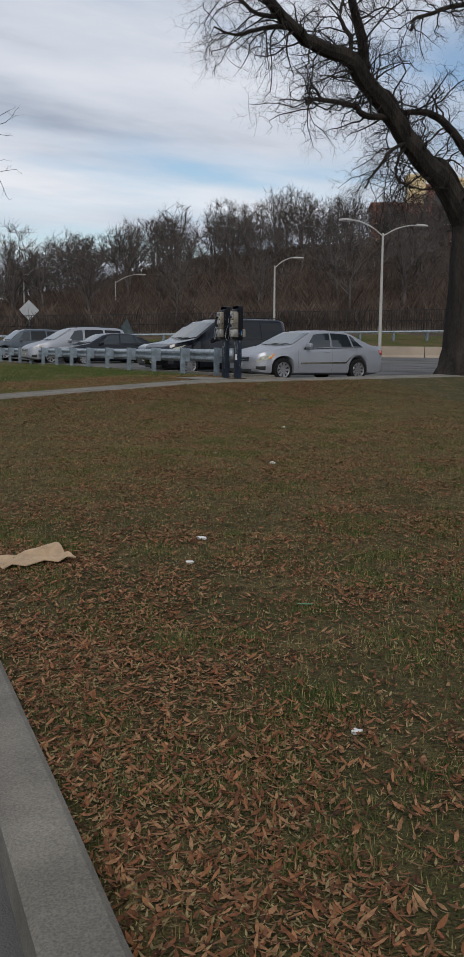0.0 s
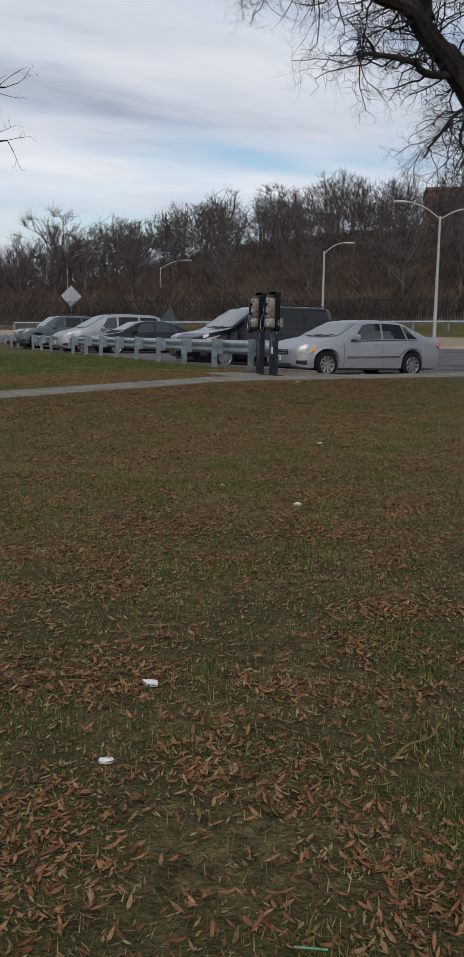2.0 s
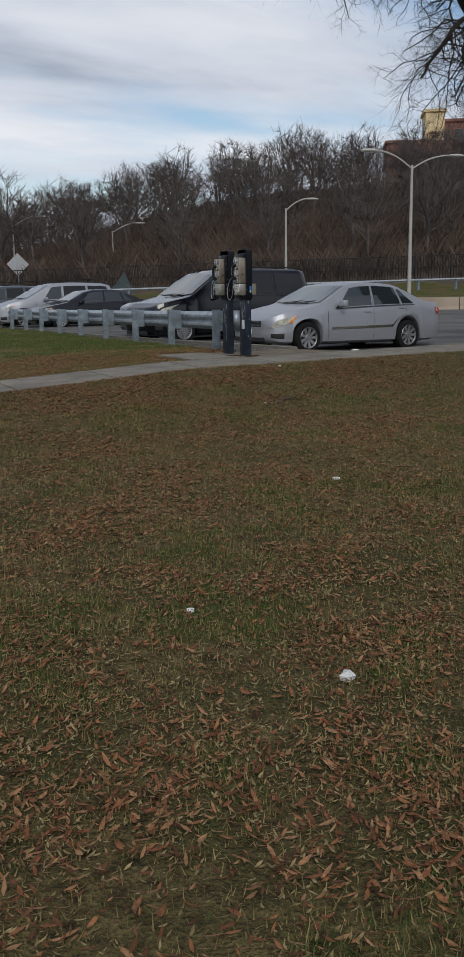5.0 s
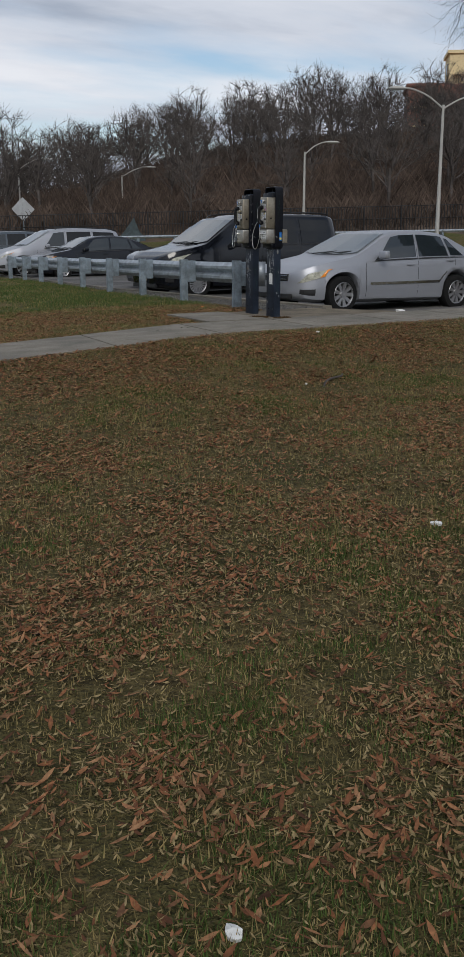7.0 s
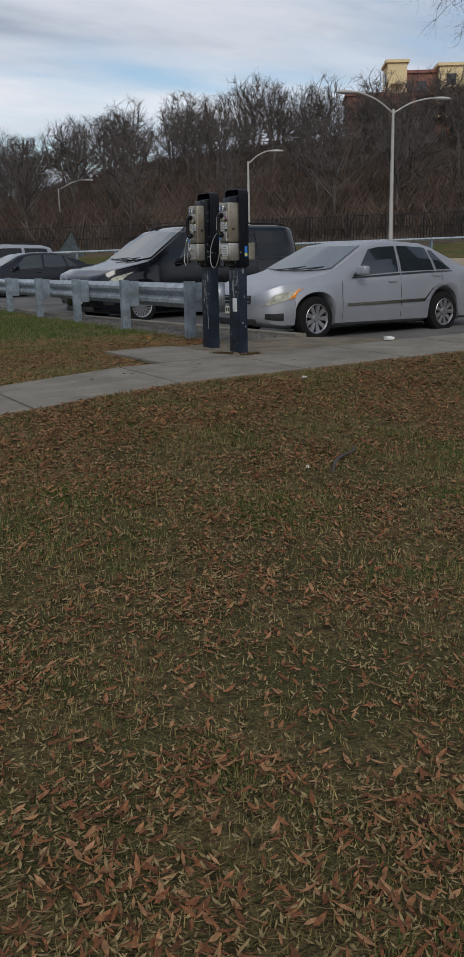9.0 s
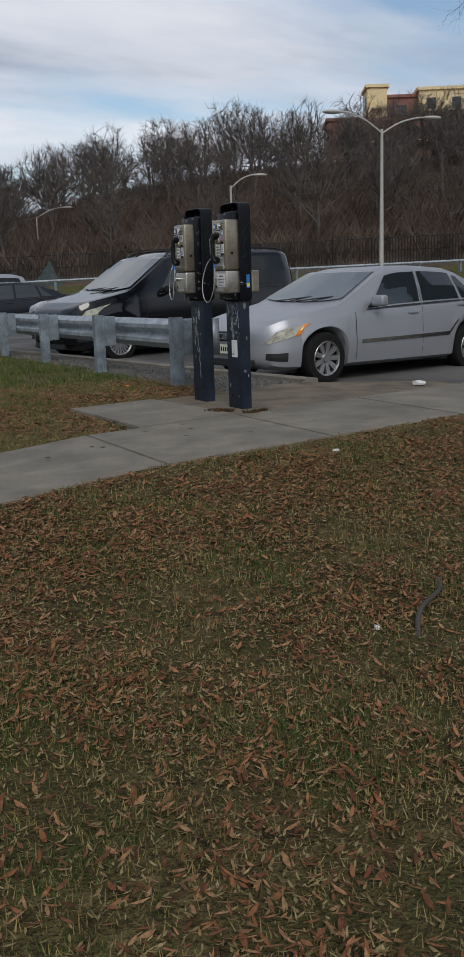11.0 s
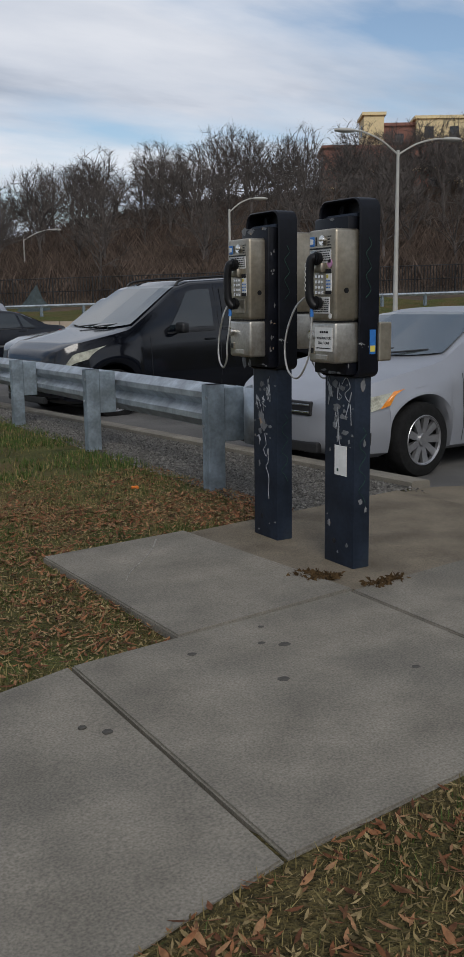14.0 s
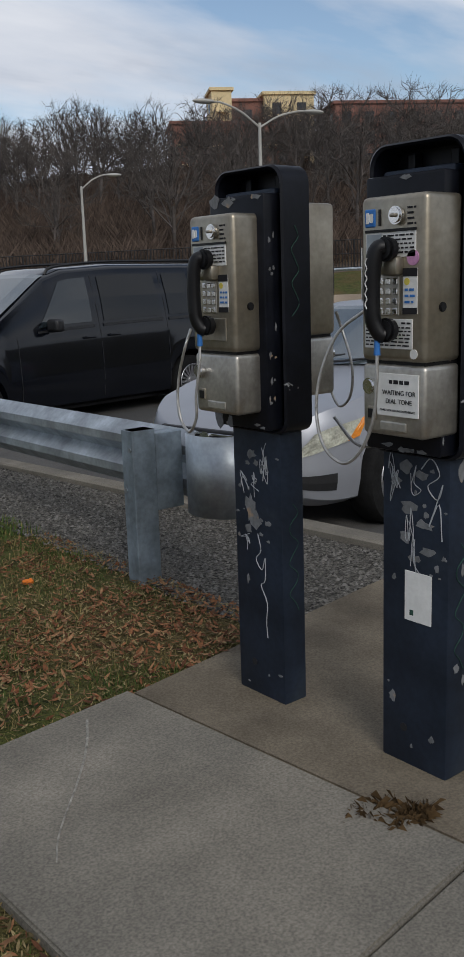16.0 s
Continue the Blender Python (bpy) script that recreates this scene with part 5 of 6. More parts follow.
def tarpaulin(at, rz):
    """A small peaked shelter of grey-green sheeting."""
    t = thing("tarpaulin_shelter", "small grey-green tarpaulin shelter at the foot of the hill", "shelter", at, rz)
    bm = bmesh.new()
    foot = [bm.verts.new((1.2 * math.cos(a) * (1 + 0.15 * math.sin(3 * a)), 1.1 * math.sin(a), 0)) for a in [k * math.pi / 5 for k in range(10)]]
    waist = [bm.verts.new((v.co.x * 0.42, v.co.y * 0.42, 0.75 + 0.1 * (-1) ** k)) for k, v in enumerate(foot)]
    tip = bm.verts.new((0.1, 0, 1.7))
    for k in range(10):
        bm.faces.new((foot[k], foot[(k + 1) % 10], waist[(k + 1) % 10], waist[k]))
        bm.faces.new((waist[k], waist[(k + 1) % 10], tip))
    part("sheet", bm, "tarp", t)
    part("ridge_pole", tube([(0.1, 0, -0.2), (0.1, 0, 1.75)], 0.04, 6), "trim", t)


tarpaulin((*xy(56.5, -13.8), hill(56.5, -13.8) - 0.05), 20)

# ---- buildings on the hill ----
def building(name, label, blocks, storey, wall_mats, win=(1.1, 1.3), step=2.6, balcony=False):
    t = thing(name, label, "apartment building", (80, 110, 0), -30)
    for (x0, x1, y0, y1, z0, z1, mt) in blocks:
        bm = box(x0, x1, y0, y1, z0, z1)
        box(x0 - 0.25, x1 + 0.25, y0 - 0.25, y1 + 0.25, z1, z1 + 0.35, bm=bm)
        wl_ = part("wall", bm, mt, t)
        nz = int((z1 - max(z0, 6)) / storey)
        for face in ("y", "x"):
            a0, a1 = (x0, x1) if face == "y" else (y0, y1)
            nw = max(1, int((a1 - a0) / step))
            for r in range(nz):
                for c in range(nw):
                    if (a1 - a0) < 2.5:
                        continue
                    m = a0 + (c + 0.5) * (a1 - a0) / nw
                    zz = z1 - 0.9 - r * storey
                    if face == "y":
                        pw = part("window", box(m - win[0] / 2, m + win[0] / 2, y0 - 0.06, y0 + 0.05, zz - win[1], zz), "window_dark", wl_)
                    else:
                        pw = part("window", box(x0 - 0.06, x0 + 0.05, m - win[0] / 2, m + win[0] / 2, zz - win[1], zz), "window_dark", wl_)
                if balcony and face == "y":
                    part("balcony", box(x0 + 0.5, x1 - 0.5, y0 - 1.2, y0 - 0.02, z1 - 2.6 - r * storey, z1 - 2.4 - r * storey), "cream", wl_)
    return t


building("apartment_block", "red-brick and cream apartment building on the wooded hilltop",
         [(-5.6, -0.85, 2, 10, 6, 19.4, "brick"), (-0.8, 1.6, 1, 6, 6, 23.0, "cream"), (1.65, 5.4, 1.5, 9, 6, 21.8, "brick"), (5.45, 11.5, 0.5, 10, 6, 22.4, "cream"), (-3.4, 8.5, -2.6, 0.4, 6, 18.6, "brick")],
         2.3, None, balcony=True)
building("apartment_block", "long red-brick apartment building with rows of small windows", [(14.0, 31.0, 0, 10, 5, 21.2, "brick"), (31.1, 60, 1.5, 10, 5, 19.5, "brick")], 2.4, None)


# ---- trees ----
def grow(rng, segs, p, d, length, r, level, spec):
    """Adds a limb and its branches as (p0, p1, r0, r1, level)."""
    n = max(2, int(spec["steps"][level]))
    step = length / n
    for i in range(n):
        w = spec["wander"][level]
        d = (d + Vector((rng.gauss(0, w), rng.gauss(0, w), rng.gauss(0, w) + spec["lift"][level]))).normalized()
        q = p + d * step
        r1 = r * (1 - spec["taper"] / n)
        segs.append((p, q, r, r1, level))
        if level + 1 < len(spec["steps"]) and i >= spec["bare"][level] * n:
            for _ in range(spec["kids"][level] if rng.random() < 0.85 else spec["kids"][level] - 1):
                side = d.cross(Vector((rng.gauss(0, 1), rng.gauss(0, 1), rng.gauss(0, 1)))).normalized()
                a = radians(rng.uniform(*spec["angle"]))
                grow(rng, segs, q, (d * math.cos(a) + side * math.sin(a)).normalized(), length * rng.uniform(*spec["ratio"]) * (1.15 - 0.6 * i / n), r1 * rng.uniform(0.45, 0.7), level + 1, spec)
        p, r = q, r1


def mesh_segs(segs, sides):
    """Prisms for the segments; sides by level."""
    verts, faces = [], []
    for p, q, r0, r1, lv in segs:
        d = (q - p).normalized()
        a = d.orthogonal().normalized()
        b = d.cross(a)
        k = sides[min(lv, len(sides) - 1)]
        base = len(verts)
        for c, r in ((p - d * r0 * 0.3, r0), (q + d * r1 * 0.3, r1)):
            for i in range(k):
                w = 2 * math.pi * i / k
                verts.append(c + (a * math.cos(w) + b * math.sin(w)) * r)
        for i in range(k):
            faces.append((base + i, base + (i + 1) % k, base + k + (i + 1) % k, base + k + i))
            if k == 2:
                break
    return verts, faces


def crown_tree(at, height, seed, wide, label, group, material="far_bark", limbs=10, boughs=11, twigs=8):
    """A bare tree with a rounded crown: limbs fan out of the trunk to an egg-shaped outline and carry boughs and twigs."""
    g = random.Random(seed)
    H = height
    mid, rh, rv = Vector((0, 0, H * 0.58)), H * wide, H * 0.40
    trunk, wood = [], []

    def bend(a, b, r0, r1, n, lv, out, sag=0.06):
        d = b - a
        c = (a + b) / 2 + Vector((g.gauss(0, 1), g.gauss(0, 1), g.gauss(0.5, 0.7))) * d.length * sag
        last = a
        for i in range(1, n + 1):
            t = i / n
            q = a * (1 - t) ** 2 + c * 2 * t * (1 - t) + b * t * t
            out.append((last, q, r0 + (r1 - r0) * (i - 1) / n, r0 + (r1 - r0) * t, lv))
            last = q

    lean = Vector((g.gauss(0, 0.04) * H, g.gauss(0, 0.04) * H, H * g.uniform(0.42, 0.55)))
    bend(Vector((0, 0, -0.4)), lean, H * 0.019, H * 0.012, 5, 0, trunk, 0.03)
    for k in range(limbs):
        az = 2 * math.pi * (k + g.uniform(-0.35, 0.35)) / limbs
        el = radians(g.uniform(-12, 60)) if k % 3 else radians(g.uniform(50, 85))
        tip = mid + Vector((math.cos(az) * math.cos(el) * rh, math.sin(az) * math.cos(el) * rh, math.sin(el) * rv)) * g.uniform(0.82, 1.0)
        root = lean * g.uniform(0.55, 1.0)
        limb = []
        bend(root, tip, H * 0.008, H * 0.0025, 5, 1, limb, 0.12)
        wood += limb
        for j in range(boughs):
            p = limb[g.randrange(1, 5)][1]
            away = (p - mid)
            away = Vector((away.x / rh, away.y / rh, away.z / rv + 0.35))
            d = (away.normalized() * 0.8 + Vector((g.gauss(0, 0.6), g.gauss(0, 0.6), g.gauss(0.15, 0.5)))).normalized()
            q = p + d * H * g.uniform(0.12, 0.24)
            rel = q - mid
            f = math.sqrt((rel.x / rh) ** 2 + (rel.y / rh) ** 2 + (rel.z / rv) ** 2)
            if f > 1.08:
                q = mid + rel * (1.08 / f)
            bough = []
            bend(p, q, H * 0.0032, H * 0.0016, 3, 2, bough, 0.15)
            wood += bough
            for _ in range(twigs):
                b0 = bough[g.randrange(3)]
                a0 = b0[0].lerp(b0[1], g.random())
                e = (d * 0.7 + Vector((g.gauss(0, 0.6), g.gauss(0, 0.6), g.gauss(0.25, 0.55)))).normalized()
                wood.append((a0, a0 + e * H * g.uniform(0.05, 0.11), H * 0.0013, H * 0.0005, 3))
    t = thing("hill_tree", label, "tree", at, 0, group)
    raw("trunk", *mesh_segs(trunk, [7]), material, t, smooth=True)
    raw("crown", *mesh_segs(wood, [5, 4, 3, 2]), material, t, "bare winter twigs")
    return t


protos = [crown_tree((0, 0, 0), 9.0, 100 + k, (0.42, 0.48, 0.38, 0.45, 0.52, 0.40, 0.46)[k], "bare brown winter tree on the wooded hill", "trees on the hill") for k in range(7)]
rng = random.Random(5)
first_use = set()
spots = []
for u, dv, jit in ((63, 5.6, 1.8), (70, 5.2, 2.0), (77, 4.8, 2.0), (84, 4.2, 2.0), (91, 3.8, 2.0), (98, 3.2, 2.0), (102.5, 2.5, 2.0), (106, 2.0, 2.0)):
    v = -62.0 + rng.uniform(0, 3)
    while v < 78:
        spots.append((u + rng.uniform(-2.5, 2.5), v + rng.uniform(-jit, jit)))
        v += dv * rng.uniform(0.8, 1.2)
for i, (u, v) in enumerate(spots):
    x, y = xy(u, v)
    if u > 108 and v > 0:
        continue
    k = rng.randrange(7)
    s = rng.uniform(0.62, 0.98)
    m = pose(x, y, hill(u, v) - 0.1, 0, 0, rng.uniform(0, 360)) @ Matrix.Diagonal((s, s, s * rng.uniform(0.9, 1.1), 1))
    if k not in first_use:
        first_use.add(k)
        protos[k].matrix_basis = m
        ob = protos[k]
    else:
        made = copy_thing(protos[k], Matrix())
        made.matrix_basis = m
for i, (u, v, s) in enumerate(((97, 13, 1.2), (99, 18, 1.35), (96, 23, 1.4), (101, 27, 1.35), (95, 31, 1.45), (100, 36, 1.4), (97, 41, 1.35), (93, 46, 1.4), (88, 20, 1.2), (86, 34, 1.25), (90, 9, 1.1), (84, 27, 1.1))):
    made = copy_thing(protos[(0, 3, 6, 4)[i % 4]], Matrix())
    s *= 0.78
    made.matrix_basis = pose(*xy(u, v), hill(u, v) - 0.1, 0, 0, i * 71) @ Matrix.Diagonal((s, s, s, 1))
# trees on the flat, to the far side of the lot
for i, (x, y, s) in enumerate(((17, 96, 1.05), (13.5, 92, 1.1), (21, 102, 1.1), (25, 104, 1.2), (28.5, 99, 1.15), (31, 108, 1.2), (10, 99, 1.1), (34.5, 105, 1.1), (7, 103, 1.1), (19, 110, 1.2), (24, 112, 1.2), (15, 108, 1.1), (28, 114, 1.2))):
    made = copy_thing(protos[(0, 3, 6, 4)[i % 4]], Matrix())
    made.matrix_basis = pose(x, y, -0.3, 0, 0, i * 67) @ Matrix.Diagonal((s * 0.85, s * 0.85, s * 0.82, 1))


def brush(n, seed):
    """Leafless undergrowth over the hillside, as thin crossed sprigs."""
    g = np.random.default_rng(seed)
    verts, faces = [], []
    for _ in range(n):
        u, v = g.uniform(60, 112), g.uniform(-64, 80)
        x, y = xy(u, v)
        z = hill(u, v) - 0.1
        for _k in range(5):
            a, lean, h = g.uniform(0, 6.28), g.uniform(0.1, 0.8), g.uniform(0.7, 2.6)
            w = 0.012 + 0.012 * g.random()
            ox, oy = g.normal(0, 0.5, 2)
            b = len(verts)
            dx, dy = math.cos(a) * lean * h, math.sin(a) * lean * h
            verts += [(x + ox - w, y + oy, z), (x + ox + w, y + oy, z), (x + ox + dx, y + oy + dy, z + h), (x + ox + dx * 0.5, y + oy + dy * 0.5 + w, z + h * 0.6)]
            faces += [(b, b + 1, b + 2), (b, b + 3, b + 2)]
    return raw("undergrowth", verts, faces, "brush")


tagged(brush(30000, 3), "tangled brown leafless undergrowth on the hillside", "undergrowth", kind="stuff")


# the large bare tree beside the lawn
def big_tree():
    rng = random.Random(21)
    t = thing("tree", "large bare dark-barked tree with spreading crooked limbs", "tree", (17.1, 19.2, -0.1))
    sub = dict(steps=(1, 5, 4, 3), wander=(0, 0.34, 0.38, 0.38), lift=(0, -0.03, -0.02, 0.0), taper=0.8, bare=(0, 0.1, 0.0), kids=(1, 2, 2), angle=(35, 80), ratio=(0.42, 0.66))
    limbs = {
        "trunk": ([(0, 0, -0.3), (0.02, 0, 0.5), (0.05, 0.02, 1.6), (0.05, 0.0, 3.0), (0.02, 0.0, 4.3)], 0.50, 0.36),
        "main": ([(-0.05, 0, 3.9), (-0.71, 0.05, 4.8), (-1.44, 0.1, 5.4), (-2.1, 0.1, 6.1), (-3.1, 0.05, 7.0), (-3.55, 0.0, 7.4), (-4.25, 0.0, 7.5), (-4.9, -0.1, 7.7), (-5.8, -0.2, 8.3), (-6.3, -0.2, 8.9), (-7.1, -0.3, 9.6)], 0.31, 0.07),
        "snag": ([(-2.25, 0.1, 6.24), (-3.05, 0.0, 6.17), (-3.4, -0.05, 6.33), (-4.05, -0.1, 6.36), (-4.45, -0.1, 6.36), (-4.75, -0.15, 6.26)], 0.085, 0.035),
        "snag_fork": ([(-4.3, -0.1, 6.36), (-4.46, -0.15, 6.53), (-4.62, -0.2, 6.64)], 0.04, 0.02),
        "riser": ([(-3.1, 0.05, 7.0), (-3.05, 0.15, 7.5), (-3.1, 0.25, 8.05), (-3.3, 0.3, 8.7), (-3.65, 0.4, 9.55), (-3.85, 0.5, 10.5)], 0.16, 0.06),
        "arch": ([(0.5, 0.2, 5.2), (-0.3, 0.3, 6.1), (-0.9, 0.3, 6.46), (-1.5, 0.25, 6.46), (-2.2, 0.12, 6.3)], 0.12, 0.06),
        "droop": ([(-1.44, 0.1, 5.45), (-1.9, 0.0, 5.63), (-2.32, 0.0, 5.43), (-2.6, -0.05, 5.12), (-2.9, -0.1, 4.8), (-3.1, -0.1, 4.5)], 0.055, 0.018),
        "droop_low": ([(-1.9, 0.0, 5.6), (-2.05, 0.1, 5.25), (-2.05, 0.15, 4.93), (-1.8, 0.2, 4.73), (-1.55, 0.2, 4.66)], 0.045, 0.018),
        "inner": ([(0.08, 0.3, 4.6), (-0.5, 0.4, 5.35), (-1.05, 0.4, 5.4), (-1.45, 0.3, 5.85), (-1.9, 0.2, 6.05)], 0.14, 0.06),
        "high": ([(1.1, -0.5, 8.6), (0.2, -0.5, 9.05), (-0.6, -0.5, 8.84), (-1.15, -0.5, 8.7), (-1.6, -0.5, 8.5), (-2.1, -0.45, 8.3), (-2.15, -0.45, 8.05)], 0.08, 0.03),
        "loop": ([(-2.05, 0.12, 6.3), (-2.2, 0.2, 6.67), (-2.5, 0.25, 6.88), (-2.86, 0.2, 6.95), (-3.0, 0.2, 7.3)], 0.10, 0.05),
        "reach": ([(-4.65, -0.05, 7.62), (-5.1, -0.1, 7.8), (-5.65, -0.15, 7.74), (-6.15, -0.2, 7.58), (-6.55, -0.2, 7.44), (-7.1, -0.3, 7.5)], 0.075, 0.02),
        "reach_high": ([(-5.3, -0.15, 8.0), (-5.95, -0.1, 7.98), (-6.55, 0.0, 8.34), (-7.25, 0.05, 8.5)], 0.06, 0.02),
        "spur": ([(-3.55, 0.0, 7.4), (-3.46, 0.1, 7.87), (-3.7, 0.2, 8.3), (-3.54, 0.25, 8.85)], 0.07, 0.03),
        "leader": ([(0.05, 0, 3.9), (0.42, -0.1, 5.6), (0.55, -0.3, 7.1), (1.0, -0.5, 8.6), (1.25, -0.6, 10.7)], 0.30, 0.10),
    }
    segs = []
    for nm, (pts, r0, r1) in limbs.items():
        line = smooth_line(pts, 4)
        n = len(line) - 1
        bm = bmesh.new()
        line = [p + Vector((rng.gauss(0, 0.015), rng.gauss(0, 0.015), 0)) for p in line]
        if nm == "trunk":
            rings = []
            for i, p in enumerate(line):
                rr = r0 + (r1 - r0) * i / n + 0.28 * math.exp(-max(0, p.z + 0.1) / 0.35)
                rings.append([bm.verts.new(p + Vector((math.cos(a * math.pi / 9), math.sin(a * math.pi / 9), 0)) * rr * (1 + 0.07 * math.sin(a * 1.7 + i * 0.3) * (1.5 if p.z < 0.6 else 0.7))) for a in range(18)])
            for a, b in zip(rings, rings[1:]):
                for k in range(18):
                    bm.faces.new((a[k], a[(k + 1) % 18], b[(k + 1) % 18], b[k]))
            bm.faces.new(rings[-1])
        else:
            tube(line, r0, 9, bm, r1)
            for i in range(2, n + 1):
                rr = r0 + (r1 - r0) * i / n
                for _ in range(1):
                    d = (line[i] - line[i - 1]).normalized()
                    side = d.cross(Vector((rng.gauss(0, 1), rng.gauss(0, 1), rng.gauss(0, 1)))).normalized()
                    a = radians(rng.uniform(35, 80))
                    grow(rng, segs, line[i], (d * math.cos(a) + side * math.sin(a)).normalized(), rng.uniform(0.6, 1.6), min(0.028, rr * 0.4), 1, sub)
        part("trunk" if nm == "trunk" else "limb", bm, "bark", t, smooth=True)
    tagged(raw("crown", *mesh_segs(segs, [5, 5, 3, 3]), "bark", t, "fine crooked bare twigs"), kind="stuff")
    return t


big_tree()


def side_tree():
    """A neighbour whose branch ends alone reach over the lawn."""
    rng = random.Random(8)
    t = thing("tree", "bare tree whose long branch ends reach over the lawn", "tree", (1.65, 22.3, -0.35))
    sub = dict(steps=(1, 5, 4, 3), wander=(0, 0.15, 0.2, 0.25), lift=(0, 0.03, 0.02, 0), taper=0.9, bare=(0, 0.3, 0.0), kids=(1, 1, 2), angle=(30, 60), ratio=(0.3, 0.5))
    segs = []
    for nm, pts, r0, r1 in (("trunk", [(0, 0, -0.3), (0.05, 0, 2), (0.1, 0, 4), (0.2, 0, 7)], 0.35, 0.16), ("limb", [(0.1, 0, 3.4), (1.2, 0.1, 4.9), (2.6, 0.2, 5.6), (3.7, 0.2, 5.95), (4.4, 0.25, 6.05)], 0.12, 0.015),
                            ("limb", [(0.1, 0, 3.0), (1.2, 0.3, 4.2), (2.7, 0.4, 4.7), (3.7, 0.5, 4.9), (4.45, 0.5, 5.05)], 0.10, 0.015)):
        part(nm, tube(smooth_line(pts, 4), r0, 9, None, r1), "bark", t, smooth=True)
        if nm == "limb":
            for f in smooth_line(pts, 4)[8:]:
                grow(rng, segs, f, Vector((0.8, rng.gauss(0, 0.3), rng.gauss(0.2, 0.5))).normalized(), 0.7, 0.012, 1, sub)
    tagged(raw("crown", *mesh_segs(segs, [4, 4, 3, 3]), "bark", t), kind="stuff")


side_tree()


# ---- litter and grass ----
card = thing("cardboard", "flattened torn piece of brown cardboard lying on the lawn", "cardboard", (2.72, 4.83, ground_z(2.72, 4.83) + 0.02), 12)
bm = bmesh.new()
g = 7
vs = [[bm.verts.new(((i / g - 0.5) * 0.46, (j / g - 0.5) * 0.26 + 0.02 * math.sin(i * 2.1), 0.006 + 0.018 * math.sin(i * 1.3 + j * 0.8) ** 2 + (0.03 if i > 4 and j > 4 else 0))) for j in range(g + 1)] for i in range(g + 1)]
for i in range(g):
    for j in range(g):
        bm.faces.new((vs[i][j], vs[i + 1][j], vs[i + 1][j + 1], vs[i][j + 1]))
sheet = part("sheet", bm, "cardboard", card)
sheet.modifiers.new("thick", "SOLIDIFY").thickness = 0.006


def scrap(x, y, size, material, label, name="litter", seed=0, z=None):
    rng = random.Random(seed)
    t = thing(name, label, "litter", (x, y, (ground_z(x, y) if z is None else z) + 0.012), rng.uniform(0, 360), "litter on the lawn")
    bm = bmesh.new()
    n = 9
    c = bm.verts.new((0, 0, size * 0.22))
    rim = [bm.verts.new((math.cos(2 * math.pi * k / n) * size * rng.uniform(0.4, 0.65), math.sin(2 * math.pi * k / n) * size * rng.uniform(0.25, 0.5), size * rng.uniform(0, 0.18))) for k in range(n)]
    low = [bm.verts.new((v.co.x * 0.9, v.co.y * 0.9, -0.008)) for v in rim]
    for k in range(n):
        bm.faces.new((c, rim[k], rim[(k + 1) % n]))
        bm.faces.new((rim[k], low[k], low[(k + 1) % n], rim[(k + 1) % n]))
    bm.faces.new(low[::-1])
    part("scrap", bm, material, t)


for i, (x, y, s) in enumerate(((3.87, 5.02, 0.06), (5.87, 7.91, 0.085), (3.56, 4.47, 0.04), (8.6, 14.1, 0.028), (9.8, 16.1, 0.05))):
    scrap(x, y, s, "paper", "crumpled scrap of white paper on the lawn", seed=i)
scrap(3.2, 2.1, 0.035, "paper", "crumpled scrap of white paper on the lawn", seed=40)
scrap(10.15, 20.25, 0.05, "orange", "small orange scrap beside the gravel", seed=30)
scrap(12.56, 18.72, 0.15, "paper", "torn white paper lying on the paving", seed=31, z=-0.06)
scrap(7.5, 10.75, 0.055, "paper", "crumpled scrap of white paper on the lawn", seed=44)
scrap(5.61, 8.77, 0.045, "paper", "crumpled scrap of white paper on the lawn", seed=45)
straw_stick = thing("stick", "pale dry stick lying in the grass", "stick", (4.08, 5.63, ground_z(4.08, 5.63) + 0.015), -20)
part("twig", tube(smooth_line([(-0.055, 0, 0), (-0.015, 0.005, 0.004), (0.025, 0.0, 0.003), (0.06, 0.01, 0.005)], 4), 0.003, 6, None, 0.002), "tan_leaf", straw_stick)
gs = thing("straw_tube", "short green plastic straw in the grass", "litter", (3.76, 3.46, ground_z(3.76, 3.46) + 0.018), -28)
part("tube", cyl((0, 0, 0), 0.0028, 0.075, "x", 8), "green_plastic", gs)
stick = thing("stick", "thin broken branch lying in the grass", "stick", (4.55, 4.25, ground_z(4.55, 4.25) + 0.015), 25)
part("twig", tube(smooth_line([(-0.16, 0, 0), (-0.05, 0.015, 0.012), (0.06, 0.0, 0.008), (0.17, 0.03, 0.015)], 4), 0.006, 6, None, 0.003), "straw", stick)
root = thing("root", "exposed grey tree root arching out of the lawn", "root", (8.95, 14.2, ground_z(8.95, 14.2)), 40)
part("root_wood", tube(smooth_line([(-0.35, 0, -0.03), (-0.15, 0.03, 0.025), (0.1, 0.0, 0.03), (0.3, 0.06, 0.02), (0.48, 0.05, -0.03)], 5), 0.011, 8, None, 0.006), "far_bark", root, smooth=True)


